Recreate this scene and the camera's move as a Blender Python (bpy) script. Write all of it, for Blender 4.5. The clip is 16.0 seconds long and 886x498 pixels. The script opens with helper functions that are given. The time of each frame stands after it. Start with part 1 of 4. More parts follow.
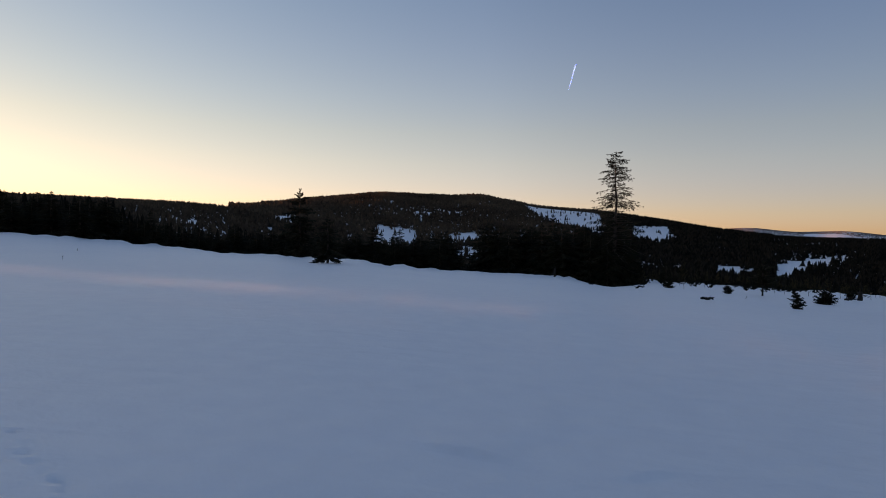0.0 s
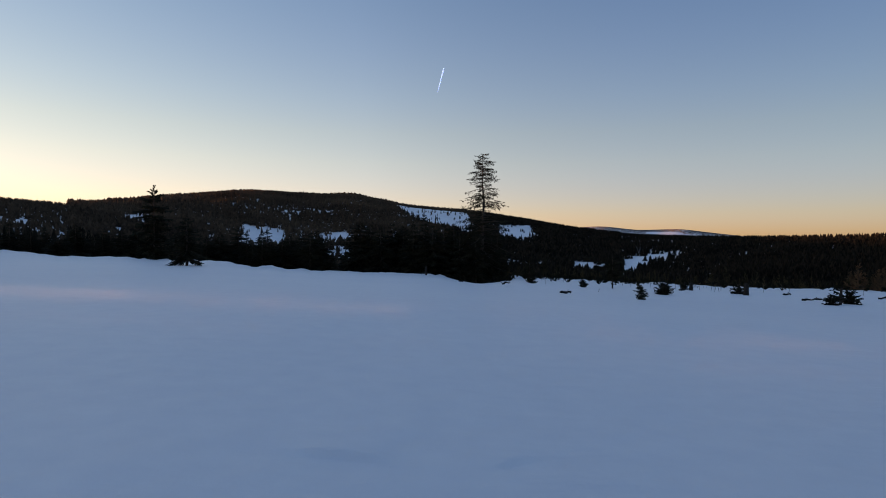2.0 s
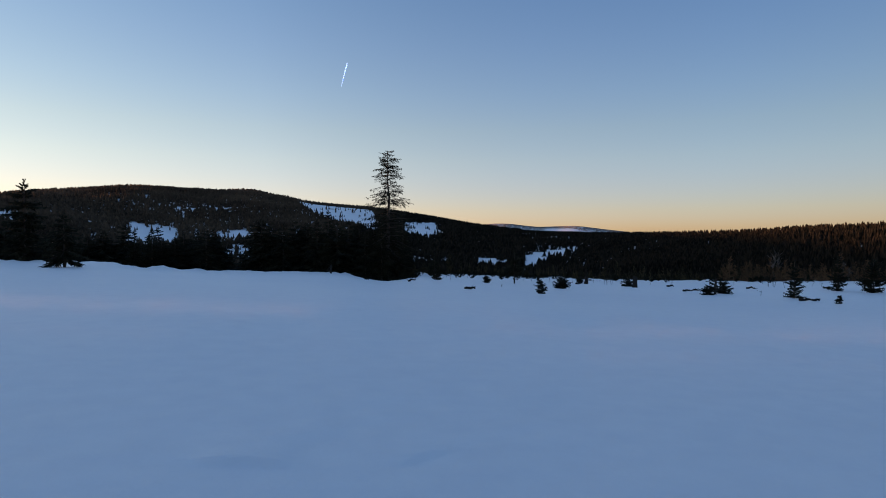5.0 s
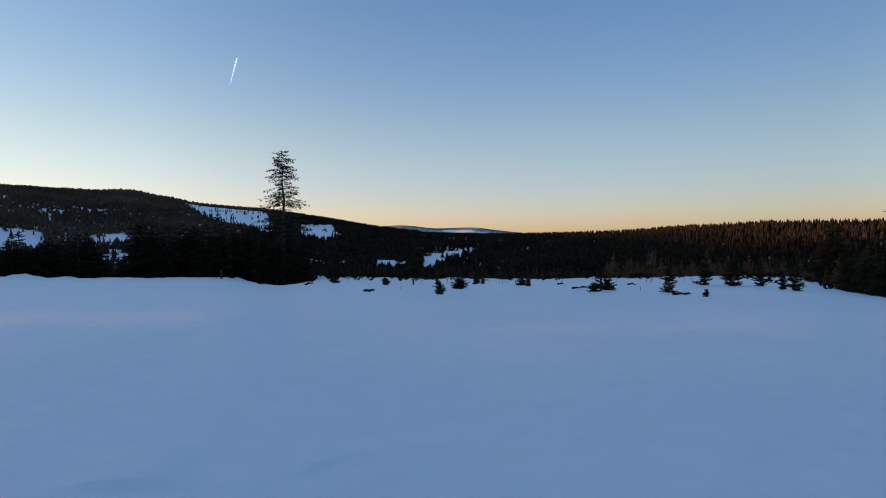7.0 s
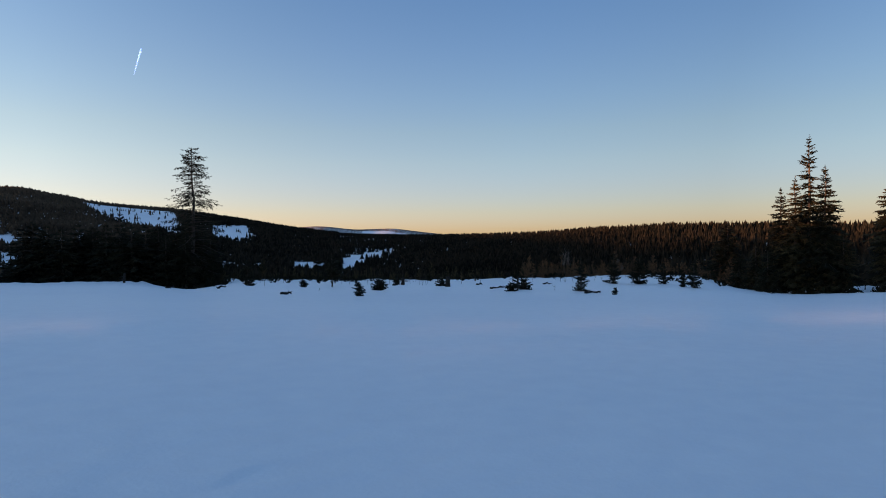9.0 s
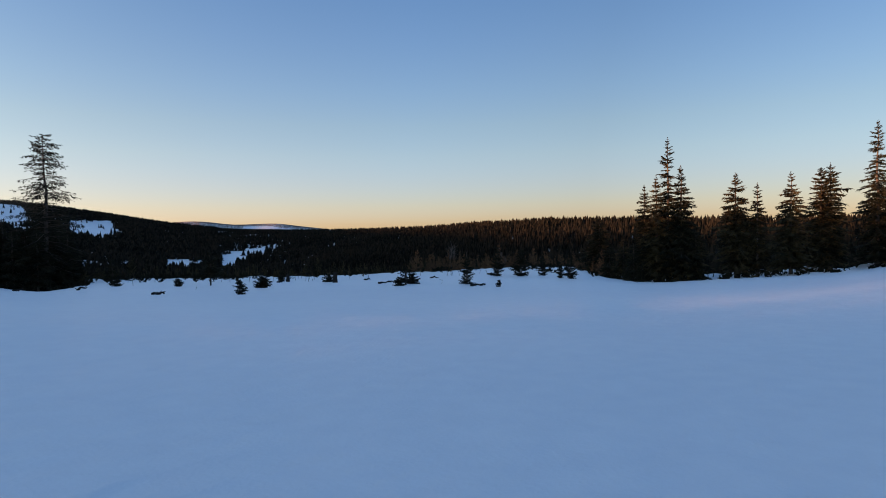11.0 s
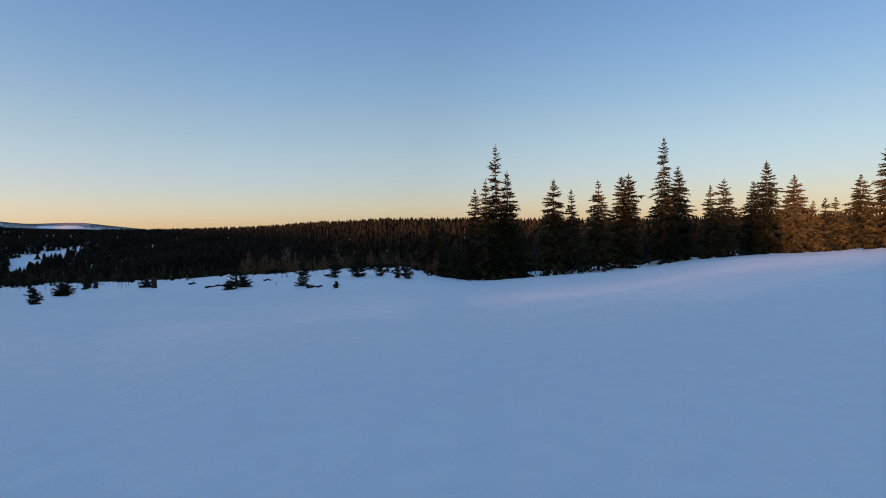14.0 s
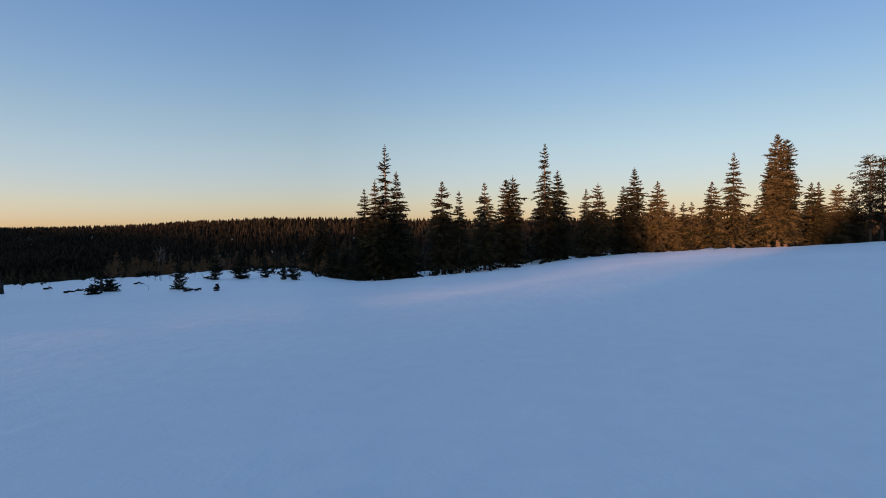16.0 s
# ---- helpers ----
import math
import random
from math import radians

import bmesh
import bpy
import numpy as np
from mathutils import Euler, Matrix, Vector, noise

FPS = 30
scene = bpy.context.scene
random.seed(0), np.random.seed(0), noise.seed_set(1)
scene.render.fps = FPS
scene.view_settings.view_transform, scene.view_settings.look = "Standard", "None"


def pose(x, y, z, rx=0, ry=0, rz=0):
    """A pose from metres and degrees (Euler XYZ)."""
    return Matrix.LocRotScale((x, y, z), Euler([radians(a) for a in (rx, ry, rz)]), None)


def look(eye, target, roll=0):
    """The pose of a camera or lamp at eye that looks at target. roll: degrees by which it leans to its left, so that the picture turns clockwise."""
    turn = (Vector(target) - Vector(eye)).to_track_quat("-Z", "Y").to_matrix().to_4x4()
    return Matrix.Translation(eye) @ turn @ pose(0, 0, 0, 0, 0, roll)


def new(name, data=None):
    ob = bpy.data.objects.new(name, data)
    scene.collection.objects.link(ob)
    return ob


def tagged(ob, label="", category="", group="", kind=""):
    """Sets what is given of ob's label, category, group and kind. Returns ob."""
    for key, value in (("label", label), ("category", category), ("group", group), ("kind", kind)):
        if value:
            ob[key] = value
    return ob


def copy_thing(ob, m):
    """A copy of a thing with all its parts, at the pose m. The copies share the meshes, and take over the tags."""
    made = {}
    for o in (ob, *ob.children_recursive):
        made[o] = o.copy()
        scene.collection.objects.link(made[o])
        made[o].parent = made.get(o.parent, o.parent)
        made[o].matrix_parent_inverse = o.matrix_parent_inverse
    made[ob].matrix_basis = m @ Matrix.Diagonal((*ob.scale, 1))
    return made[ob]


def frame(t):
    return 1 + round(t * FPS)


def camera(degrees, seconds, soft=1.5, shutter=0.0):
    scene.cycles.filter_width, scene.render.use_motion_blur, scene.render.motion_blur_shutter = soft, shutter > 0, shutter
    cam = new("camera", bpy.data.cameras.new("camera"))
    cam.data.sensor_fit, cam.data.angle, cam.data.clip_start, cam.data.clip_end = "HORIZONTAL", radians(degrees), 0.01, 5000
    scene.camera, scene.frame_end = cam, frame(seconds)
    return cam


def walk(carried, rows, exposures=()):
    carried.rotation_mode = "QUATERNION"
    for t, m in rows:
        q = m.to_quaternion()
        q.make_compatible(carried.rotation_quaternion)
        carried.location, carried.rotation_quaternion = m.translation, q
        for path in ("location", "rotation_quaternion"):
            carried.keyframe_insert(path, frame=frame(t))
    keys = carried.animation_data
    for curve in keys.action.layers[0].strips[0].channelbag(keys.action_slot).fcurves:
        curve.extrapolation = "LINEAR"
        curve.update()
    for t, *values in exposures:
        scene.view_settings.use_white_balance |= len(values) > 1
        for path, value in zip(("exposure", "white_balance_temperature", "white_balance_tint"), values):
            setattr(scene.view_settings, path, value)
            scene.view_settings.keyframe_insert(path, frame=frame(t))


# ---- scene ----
cam = camera(74.90, 16.0, soft=0.9)
PATH = [
    (0.0, pose(0, 0, 1.65, 89.12, -0.70, 5.69)),
    (0.5, pose(0, 0, 1.65, 89.11, -0.58, 2.75)),
    (1.0, pose(0, 0, 1.65, 89.16, -0.55, -0.18)),
    (1.5, pose(0, 0, 1.65, 89.18, -0.32, -2.99)),
    (2.0, pose(0, 0, 1.65, 89.15, -0.26, -6.94)),
    (2.5, pose(0, 0, 1.65, 89.11, -0.28, -9.23)),
    (3.0, pose(0, 0, 1.65, 88.95, -0.05, -10.60)),
    (3.2, pose(0, 0, 1.65, 88.90, 0.11, -11.80)),
    (5.3, pose(0, 0, 1.65, 88.94, 0.15, -17.82)),
    (5.5, pose(0, 0, 1.65, 88.99, 0.24, -19.21)),
    (6.0, pose(0, 0, 1.65, 89.12, 0.28, -21.67)),
    (6.5, pose(0, 0, 1.65, 89.03, 0.47, -23.02)),
    (7.0, pose(0, 0, 1.65, 89.02, 0.60, -26.29)),
    (7.5, pose(0, 0, 1.65, 88.92, 0.51, -28.74)),
    (8.0, pose(0, 0, 1.65, 88.90, 0.56, -30.64)),
    (8.2, pose(0, 0, 1.65, 88.97, 0.54, -31.24)),
    (10.3, pose(0, 0, 1.65, 88.51, 0.95, -41.18)),
    (10.5, pose(0, 0, 1.65, 88.40, 0.93, -42.44)),
    (11.0, pose(0, 0, 1.65, 88.37, 0.99, -45.30)),
    (11.5, pose(0, 0, 1.65, 88.47, 0.90, -47.42)),
    (12.0, pose(0, 0, 1.65, 88.42, 0.84, -49.58)),
    (12.5, pose(0, 0, 1.65, 88.46, 0.87, -52.36)),
    (13.0, pose(0, 0, 1.65, 88.46, 0.87, -55.07)),
    (13.5, pose(0, 0, 1.65, 88.36, 0.95, -58.81)),
    (14.0, pose(0, 0, 1.65, 88.19, 0.87, -61.30)),
    (14.5, pose(0, 0, 1.65, 88.14, 0.88, -63.73)),
    (15.0, pose(0, 0, 1.65, 88.07, 0.93, -65.79)),
    (15.5, pose(0, 0, 1.65, 88.12, 0.67, -69.66)),
    (16.0, pose(0, 0, 1.65, 88.07, 0.64, -72.20)),
]
walk(cam, PATH, exposures=[
    (0.0, 0.95, 7300, 36),
    (3.0, 1.16, 6480, 29),
    (5.5, 1.19, 6190, 26),
    (6.5, 1.29, 6150, 24),
    (8.0, 1.28, 6120, 24),
    (11.0, 1.40, 6100, 25),
    (16.0, 1.39, 6230, 25),
])

# ---------------------------------------------------------------- light
SUN_BEARING, SUN_HEIGHT = 72.0, 2.75
world = bpy.data.worlds.new("winter_evening_sky")
scene.world = world
world.use_nodes = True
wn = world.node_tree
sky = wn.nodes.new("ShaderNodeTexSky")
sky.sky_type = "NISHITA"
sky.sun_disc = False
sky.sun_elevation = radians(SUN_HEIGHT)
sky.sun_rotation = radians(-SUN_BEARING)
sky.altitude = 2000
sky.air_density, sky.dust_density, sky.ozone_density = 1.0, 0.7, 1.8
background = wn.nodes["Background"]
background.inputs["Strength"].default_value = 0.15
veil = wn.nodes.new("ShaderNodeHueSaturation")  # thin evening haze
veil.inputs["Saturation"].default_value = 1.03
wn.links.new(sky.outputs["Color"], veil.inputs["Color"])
way = wn.nodes.new("ShaderNodeTexCoord")
apart = wn.nodes.new("ShaderNodeSeparateXYZ")
wn.links.new(way.outputs["Generated"], apart.inputs[0])


def graded(value, stops, below):
    """Multiplies the sky's colour below by a smooth run of colours."""
    ramp = wn.nodes.new("ShaderNodeValToRGB")
    ramp.color_ramp.interpolation = "LINEAR"
    for k, (place, colour) in enumerate(stops):
        e = ramp.color_ramp.elements[k] if k < 2 else ramp.color_ramp.elements.new(place)
        e.position, e.color = place, (*colour, 1)
    mix = wn.nodes.new("ShaderNodeMix")
    mix.data_type, mix.blend_type = "RGBA", "MULTIPLY"
    mix.inputs["Factor"].default_value = 1.0
    wn.links.new(value, ramp.inputs["Fac"])
    wn.links.new(below, mix.inputs["A"])
    wn.links.new(ramp.outputs["Color"], mix.inputs["B"])
    return mix.outputs["Result"]


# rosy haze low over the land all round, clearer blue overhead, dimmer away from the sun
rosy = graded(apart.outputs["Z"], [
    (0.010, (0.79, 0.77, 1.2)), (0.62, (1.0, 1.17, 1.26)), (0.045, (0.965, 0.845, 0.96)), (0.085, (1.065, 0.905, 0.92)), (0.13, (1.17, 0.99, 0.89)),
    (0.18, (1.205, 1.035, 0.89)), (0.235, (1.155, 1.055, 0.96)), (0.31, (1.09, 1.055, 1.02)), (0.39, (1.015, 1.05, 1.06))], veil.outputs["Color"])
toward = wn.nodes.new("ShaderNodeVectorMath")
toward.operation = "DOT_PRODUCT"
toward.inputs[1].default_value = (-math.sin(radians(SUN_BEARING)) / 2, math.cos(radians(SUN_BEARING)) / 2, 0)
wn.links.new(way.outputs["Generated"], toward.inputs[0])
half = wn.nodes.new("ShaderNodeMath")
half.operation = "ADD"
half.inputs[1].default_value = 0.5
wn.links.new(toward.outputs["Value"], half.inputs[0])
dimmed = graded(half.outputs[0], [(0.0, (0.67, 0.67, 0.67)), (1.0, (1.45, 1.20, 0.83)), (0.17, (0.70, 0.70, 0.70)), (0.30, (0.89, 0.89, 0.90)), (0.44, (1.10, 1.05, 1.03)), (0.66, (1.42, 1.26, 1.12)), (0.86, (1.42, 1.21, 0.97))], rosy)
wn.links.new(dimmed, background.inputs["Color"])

sun_data = bpy.data.lights.new("sun", "SUN")
sun_data.energy, sun_data.angle, sun_data.color = 5.0, radians(1.1), (1.0, 0.50, 0.21)
sun = new("sun", sun_data)
sun_way = Vector((-math.sin(radians(SUN_BEARING)) * math.cos(radians(SUN_HEIGHT)), math.cos(radians(SUN_BEARING)) * math.cos(radians(SUN_HEIGHT)), math.sin(radians(SUN_HEIGHT))))
sun.matrix_world = look(sun_way * 200, (0, 0, 0))


# ---------------------------------------------------------------- materials
def material(name, low, high, rough=0.7, scale=1.0, fine=0.0, bump=0.0, bump_scale=40.0, by_object=0.0, by_island=0.0, specular=0.3, translucent=0.0, swell=0.0, swell_scale=2.5):
    """A principled material whose colour runs between two colours by noise at two scales."""
    m = bpy.data.materials.new(name)
    m.use_nodes = True
    n, l = m.node_tree.nodes, m.node_tree.links
    p = n["Principled BSDF"]
    p.inputs["Roughness"].default_value = rough
    p.inputs["Specular IOR Level"].default_value = specular
    place = n.new("ShaderNodeTexCoord")
    coarse = n.new("ShaderNodeTexNoise")
    coarse.inputs["Scale"].default_value, coarse.inputs["Detail"].default_value = scale, 5
    l.new(place.outputs["Object"], coarse.inputs["Vector"])
    value = coarse.outputs["Fac"]

    def add(other, weight):
        mix = n.new("ShaderNodeMath")
        mix.operation = "MULTIPLY_ADD"
        mix.inputs[1].default_value = weight
        shift = n.new("ShaderNodeMath")
        shift.operation = "SUBTRACT"
        shift.inputs[1].default_value = 0.5
        l.new(other, shift.inputs[0])
        l.new(shift.outputs[0], mix.inputs[0])
        l.new(value, mix.inputs[2])
        return mix.outputs[0]

    if fine:
        grain = n.new("ShaderNodeTexNoise")
        grain.inputs["Scale"].default_value, grain.inputs["Detail"].default_value = fine, 3
        l.new(place.outputs["Object"], grain.inputs["Vector"])
        value = add(grain.outputs["Fac"], 0.6)
    if by_object:
        value = add(n.new("ShaderNodeObjectInfo").outputs["Random"], by_object)
    if by_island:
        value = add(n.new("ShaderNodeNewGeometry").outputs["Random Per Island"], by_island)
    ramp = n.new("ShaderNodeValToRGB")
    ramp.color_ramp.elements[0].position, ramp.color_ramp.elements[1].position = 0.25, 0.75
    ramp.color_ramp.elements[0].color, ramp.color_ramp.elements[1].color = (*low, 1), (*high, 1)
    l.new(value, ramp.inputs["Fac"])
    l.new(ramp.outputs["Color"], p.inputs["Base Color"])
    if bump:
        relief = n.new("ShaderNodeTexNoise")
        relief.inputs["Scale"].default_value, relief.inputs["Detail"].default_value = bump_scale, 6
        l.new(place.outputs["Object"], relief.inputs["Vector"])
        b = n.new("ShaderNodeBump")
        b.inputs["Strength"].default_value, b.inputs["Distance"].default_value = 1.0, bump
        l.new(relief.outputs["Fac"], b.inputs["Height"])
        if swell:
            broad = n.new("ShaderNodeTexNoise")
            broad.inputs["Scale"].default_value, broad.inputs["Detail"].default_value, broad.inputs["Distortion"].default_value = swell_scale, 4, 0.6
            stretch = n.new("ShaderNodeMapping")
            stretch.inputs["Rotation"].default_value, stretch.inputs["Scale"].default_value = (0, 0, radians(28)), (0.45, 1.0, 1.0)
            l.new(place.outputs["Object"], stretch.inputs["Vector"])
            l.new(stretch.outputs["Vector"], broad.inputs["Vector"])
            under = n.new("ShaderNodeBump")
            under.inputs["Strength"].default_value, under.inputs["Distance"].default_value = 1.0, swell
            l.new(broad.outputs["Fac"], under.inputs["Height"])
            l.new(under.outputs["Normal"], b.inputs["Normal"])
        l.new(b.outputs["Normal"], p.inputs["Normal"])
    if translucent:
        t = n.new("ShaderNodeBsdfTranslucent")
        l.new(ramp.outputs["Color"], t.inputs["Color"])
        both = n.new("ShaderNodeMixShader")
        both.inputs[0].default_value = translucent
        l.new(p.outputs[0], both.inputs[1])
        l.new(t.outputs[0], both.inputs[2])
        l.new(both.outputs[0], n["Material Output"].inputs["Surface"])
    return m


SNOW = material("snow", (0.86, 0.87, 0.90), (0.95, 0.95, 0.955), rough=0.55, scale=0.06, fine=2.5, bump=0.006, bump_scale=20.0, specular=0.45, swell=0.035, swell_scale=2.2)
BARK = material("spruce_bark", (0.030, 0.023, 0.018), (0.11, 0.082, 0.064), rough=0.9, scale=2.0, fine=25, bump=0.02, bump_scale=18, by_object=0.3)
PALE_BARK = material("pale_weathered_bark", (0.09, 0.073, 0.062), (0.22, 0.185, 0.16), rough=0.9, scale=2.0, fine=25, bump=0.02, bump_scale=18)
NEEDLES = material("spruce_needles", (0.009, 0.011, 0.007), (0.075, 0.057, 0.027), rough=0.65, scale=0.7, fine=6, by_object=0.35, by_island=0.35, specular=0.06, translucent=0.08)
# same needles made darker: shade and silhouette put into the colour
SHADED_NEEDLES = material("shaded_spruce_needles", (0.007, 0.009, 0.006), (0.036, 0.032, 0.018), rough=0.7, scale=0.7, fine=6, by_island=0.35, specular=0.05, translucent=0.04)
BROWN_NEEDLES = material("browned_young_needles", (0.035, 0.022, 0.011), (0.17, 0.090, 0.040), rough=0.75, scale=0.3, fine=4, by_island=0.5, translucent=0.1)
FOREST = material("distant_spruce_forest", (0.005, 0.006, 0.005), (0.026, 0.021, 0.015), rough=0.8, scale=0.01, fine=0.15, by_island=0.6, specular=0.03)
# warm evening haze over far woods, mixed into the base colour
HAZED_FOREST = material("haze_browned_forest", (0.028, 0.021, 0.016), (0.105, 0.076, 0.052), rough=0.85, scale=0.006, fine=0.1, by_island=0.25, specular=0.02)
# woods on the range, paled in colour to stand for distance haze
HAZED_WOODS = material("haze_paled_woods", (0.12, 0.104, 0.10), (0.23, 0.195, 0.18), rough=0.9, scale=0.004, fine=0.05, by_island=0.4, specular=0.02)
WOOD = material("dark_dead_wood", (0.009, 0.007, 0.006), (0.034, 0.027, 0.022), rough=0.9, scale=4, fine=40, bump=0.01, bump_scale=30)
STRAW = material("dry_winter_stalks", (0.10, 0.075, 0.05), (0.26, 0.20, 0.13), rough=0.85, scale=5, fine=30)


def vapour(name, colour):
    """Thin ice vapour: the sky shows through, and it scatters sunlight on top of that."""
    m = bpy.data.materials.new(name)
    m.use_nodes = True
    n, l = m.node_tree.nodes, m.node_tree.links
    clear, lit, through_lit = n.new("ShaderNodeBsdfTransparent"), n.new("ShaderNodeBsdfDiffuse"), n.new("ShaderNodeBsdfTranslucent")
    lit.inputs["Color"].default_value = through_lit.inputs["Color"].default_value = (*colour, 1)
    first, second = n.new("ShaderNodeAddShader"), n.new("ShaderNodeAddShader")
    l.new(lit.outputs[0], first.inputs[0])
    l.new(through_lit.outputs[0], first.inputs[1])
    l.new(first.outputs[0], second.inputs[0])
    l.new(clear.outputs[0], second.inputs[1])
    l.new(second.outputs[0], n["Material Output"].inputs["Surface"])
    return m


# blue in the colour offsets the orange sun, so the trail reads white
VAPOUR = vapour("ice_crystal_vapour", (0.036, 0.068, 0.15))


# ---------------------------------------------------------------- mesh helpers
def mesh_from(name, verts, faces, mat, smooth=False):
    """A mesh from arrays: verts (n, 3), faces (m, 3) or (m, 4)."""
    verts, faces = np.asarray(verts, np.float32), np.asarray(faces, np.int32)
    me = bpy.data.meshes.new(name)
    size = faces.shape[1]
    me.vertices.add(len(verts))
    me.vertices.foreach_set("co", verts.ravel())
    me.loops.add(faces.size)
    me.loops.foreach_set("vertex_index", faces.ravel())
    me.polygons.add(len(faces))
    me.polygons.foreach_set("loop_start", np.arange(0, faces.size, size, dtype=np.int32))
    me.polygons.foreach_set("use_smooth", np.full(len(faces), smooth, dtype=bool))
    me.update(calc_edges=True)
    me.validate()
    me.materials.append(mat)
    return me


def part_of(parent, name, me, label=""):
    ob = new(name, me)
    ob.parent = parent
    return tagged(ob, label)


def tube(points, radii, sides=7):
    """Verts and quads of a tapered tube along points."""
    points, radii = np.asarray(points, float), np.asarray(radii, float)
    way = np.gradient(points, axis=0)
    way /= np.linalg.norm(way, axis=1)[:, None] + 1e-9
    ref = np.where(abs(way[:, 2:3]) > 0.9, np.array([[1.0, 0, 0]]), np.array([[0, 0, 1.0]]))
    u = np.cross(way, ref)
    u /= np.linalg.norm(u, axis=1)[:, None]
    v = np.cross(way, u)
    a = np.arange(sides) / sides * 2 * np.pi
    ring = points[:, None] + radii[:, None, None] * (np.cos(a)[None, :, None] * u[:, None] + np.sin(a)[None, :, None] * v[:, None])
    n = len(points)
    i, j = np.meshgrid(np.arange(n - 1), np.arange(sides), indexing="ij")
    k = (j + 1) % sides
    quads = np.stack([i * sides + j, i * sides + k, (i + 1) * sides + k, (i + 1) * sides + j], -1).reshape(-1, 4)
    return ring.reshape(-1, 3), quads


def joined(pieces):
    verts, faces, n = [], [], 0
    for v, f in pieces:
        verts.append(v)
        faces.append(f + n)
        n += len(v)
    return np.concatenate(verts), np.concatenate(faces)


def at(az, r, lift=0.0):
    """A place on the ground at a bearing and a distance."""
    return Vector((-r * math.sin(radians(az)), r * math.cos(radians(az)), float(ground_height(az, r)) + lift))


# ---------------------------------------------------------------- terrain
EYE = 1.65
# bearing (degrees, left of north positive), distance of the snowfield's rim, slope angle from the eye to the rim
RIM = np.array([(-180, 110, 0.6), (-150, 105, 0.2), (-125, 95, -0.7), (-110, 90, -1.25), (-103, 86, -1.80), (-97, 84, -2.03),
                (-89, 80, -2.5), (-84, 76, -3.1), (-80, 71, -3.8), (-76, 68, -4.2), (-71, 65, -4.65), (-66, 62, -5.05), (-62.5, 64, -5.0), (-60.3, 76, -4.4),
                (-58.5, 90, -3.5), (-55, 92, -3.5), (-50, 92, -3.62), (-46, 90, -3.8), (-41, 88, -3.88), (-35, 86, -3.98), (-30, 85, -4.02),
                (-24, 84, -3.86), (-18, 80, -3.66), (-14, 74, -3.66), (-12.6, 70, -4.15), (-11.2, 68, -4.45), (-9.2, 66, -4.3), (-7, 66, -3.45), (-1, 66, -3.25), (5, 66, -3.03)])
# past bearing 43 out of view: kept low at 60-75 to let sun in
RIM2 = np.array([(9, 66, -2.72), (11.6, 67, -2.7), (12.9, 67, -2.05), (14.2, 67, -1.82), (15.8, 67, -1.98), (18, 68, -1.87), (19.2, 68, -1.97), (20.6, 68, -1.76), (22, 69, -1.58), (25, 70, -1.54), (27.8, 71, -1.29), (30.5, 72, -1.03), (35, 73, -0.54), (39, 74, -0.1), (43, 75, 0.14), (60, 85, 0.25), (75, 92, 0.3), (100, 100, 1.2), (180, 110, 0.6)])
RIM = np.concatenate([RIM, RIM2])
# bearing, first valley knot (distance, height), second valley knot
VALLEY = np.array([(-180, 150, -2, 300, -4), (-112, 140, -6, 230, -9), (-80, 130, -10, 230, -14), (-55, 150, -12, 260, -16),
                   (-35, 200, -20, 420, -30), (-28, 230, -24, 560, -31), (-18, 240, -24, 640, -32), (-6, 240, -22, 760, -40),
                   (8, 220, -18, 760, -38), (20, 200, -12, 520, -24), (30, 180, -6, 380, -12), (37, 180, 2, 380, 7), (44, 180, 2, 380, 7), (48, 175, 0, 380, -4), (180, 160, 0, 300, -4)])
# bearing, distance of the skyline ridge, angle of its ground from the eye
RIDGE = np.array([(-180, 700, 0.3), (-112, 420, -0.12), (-75, 460, -0.03), (-62, 500, 0.38), (-55, 540, 0.48), (-49, 620, 0.35),
                  (-44, 720, 0.12), (-38, 900, 0.08), (-31, 1300, 0.22), (-26, 1700, 0.4), (-21, 2000, 0.9), (-18, 2150, 1.42)])
# past bearing 45 out of view: raised to block the sun, notched at 70-73
RIDGE2 = np.array([(-13, 2200, 2.28), (-9, 2200, 2.86), (-4, 2200, 3.2), (0, 2200, 3.93), (2, 2200, 4.4), (4.7, 2200, 4.23),
                   (9, 2200, 4.33), (12, 2200, 4.42), (17, 2100, 3.87), (22, 1800, 3.2), (24.5, 1500, 2.83), (27, 1150, 2.78),
                   (31, 1050, 2.9), (43, 1000, 2.9), (45.5, 1000, 2.85), (56, 1000, 2.85), (59, 1000, 3.0), (68, 1000, 3.1), (69.6, 1000, 1.4), (73, 1000, 1.4), (76, 1050, 2.9), (110, 1000, 3.1), (135, 900, 1.5), (180, 700, 0.3)])
RIDGE = np.concatenate([RIDGE, RIDGE2])
# bearing and angle of the far range at 4500 m
RANGE = np.array([(-180, -0.2), (-36, 0.3), (-33, 0.62), (-31.4, 0.82), (-29.2, 1.12), (-27.5, 1.06), (-25.5, 1.0), (-23.5, 1.25),
                  (-22.5, 1.38), (-20.8, 1.33), (-18, 1.0), (-12, 0.5), (180, -0.2)])


FINE = np.arange(-180, 180.01, 0.25)


def eased(table, column, width):
    """A table's column along all bearings, rounded off over about that many degrees."""
    values = np.interp(FINE, table[:, 0], table[:, column])
    n = int(width * 12)
    bell = np.exp(-0.5 * (np.arange(-n, n + 1) * 0.25 / width) ** 2)
    return np.convolve(np.pad(values[:-1], n, mode="wrap"), bell / bell.sum(), mode="valid")


EASED = {}


def knots(table, column, az, width=1.2):
    key = (id(table), column, width)
    if key not in EASED:
        values = eased(table, column, width)
        EASED[key] = np.append(values, values[0])
    return np.interp(az, FINE, EASED[key])


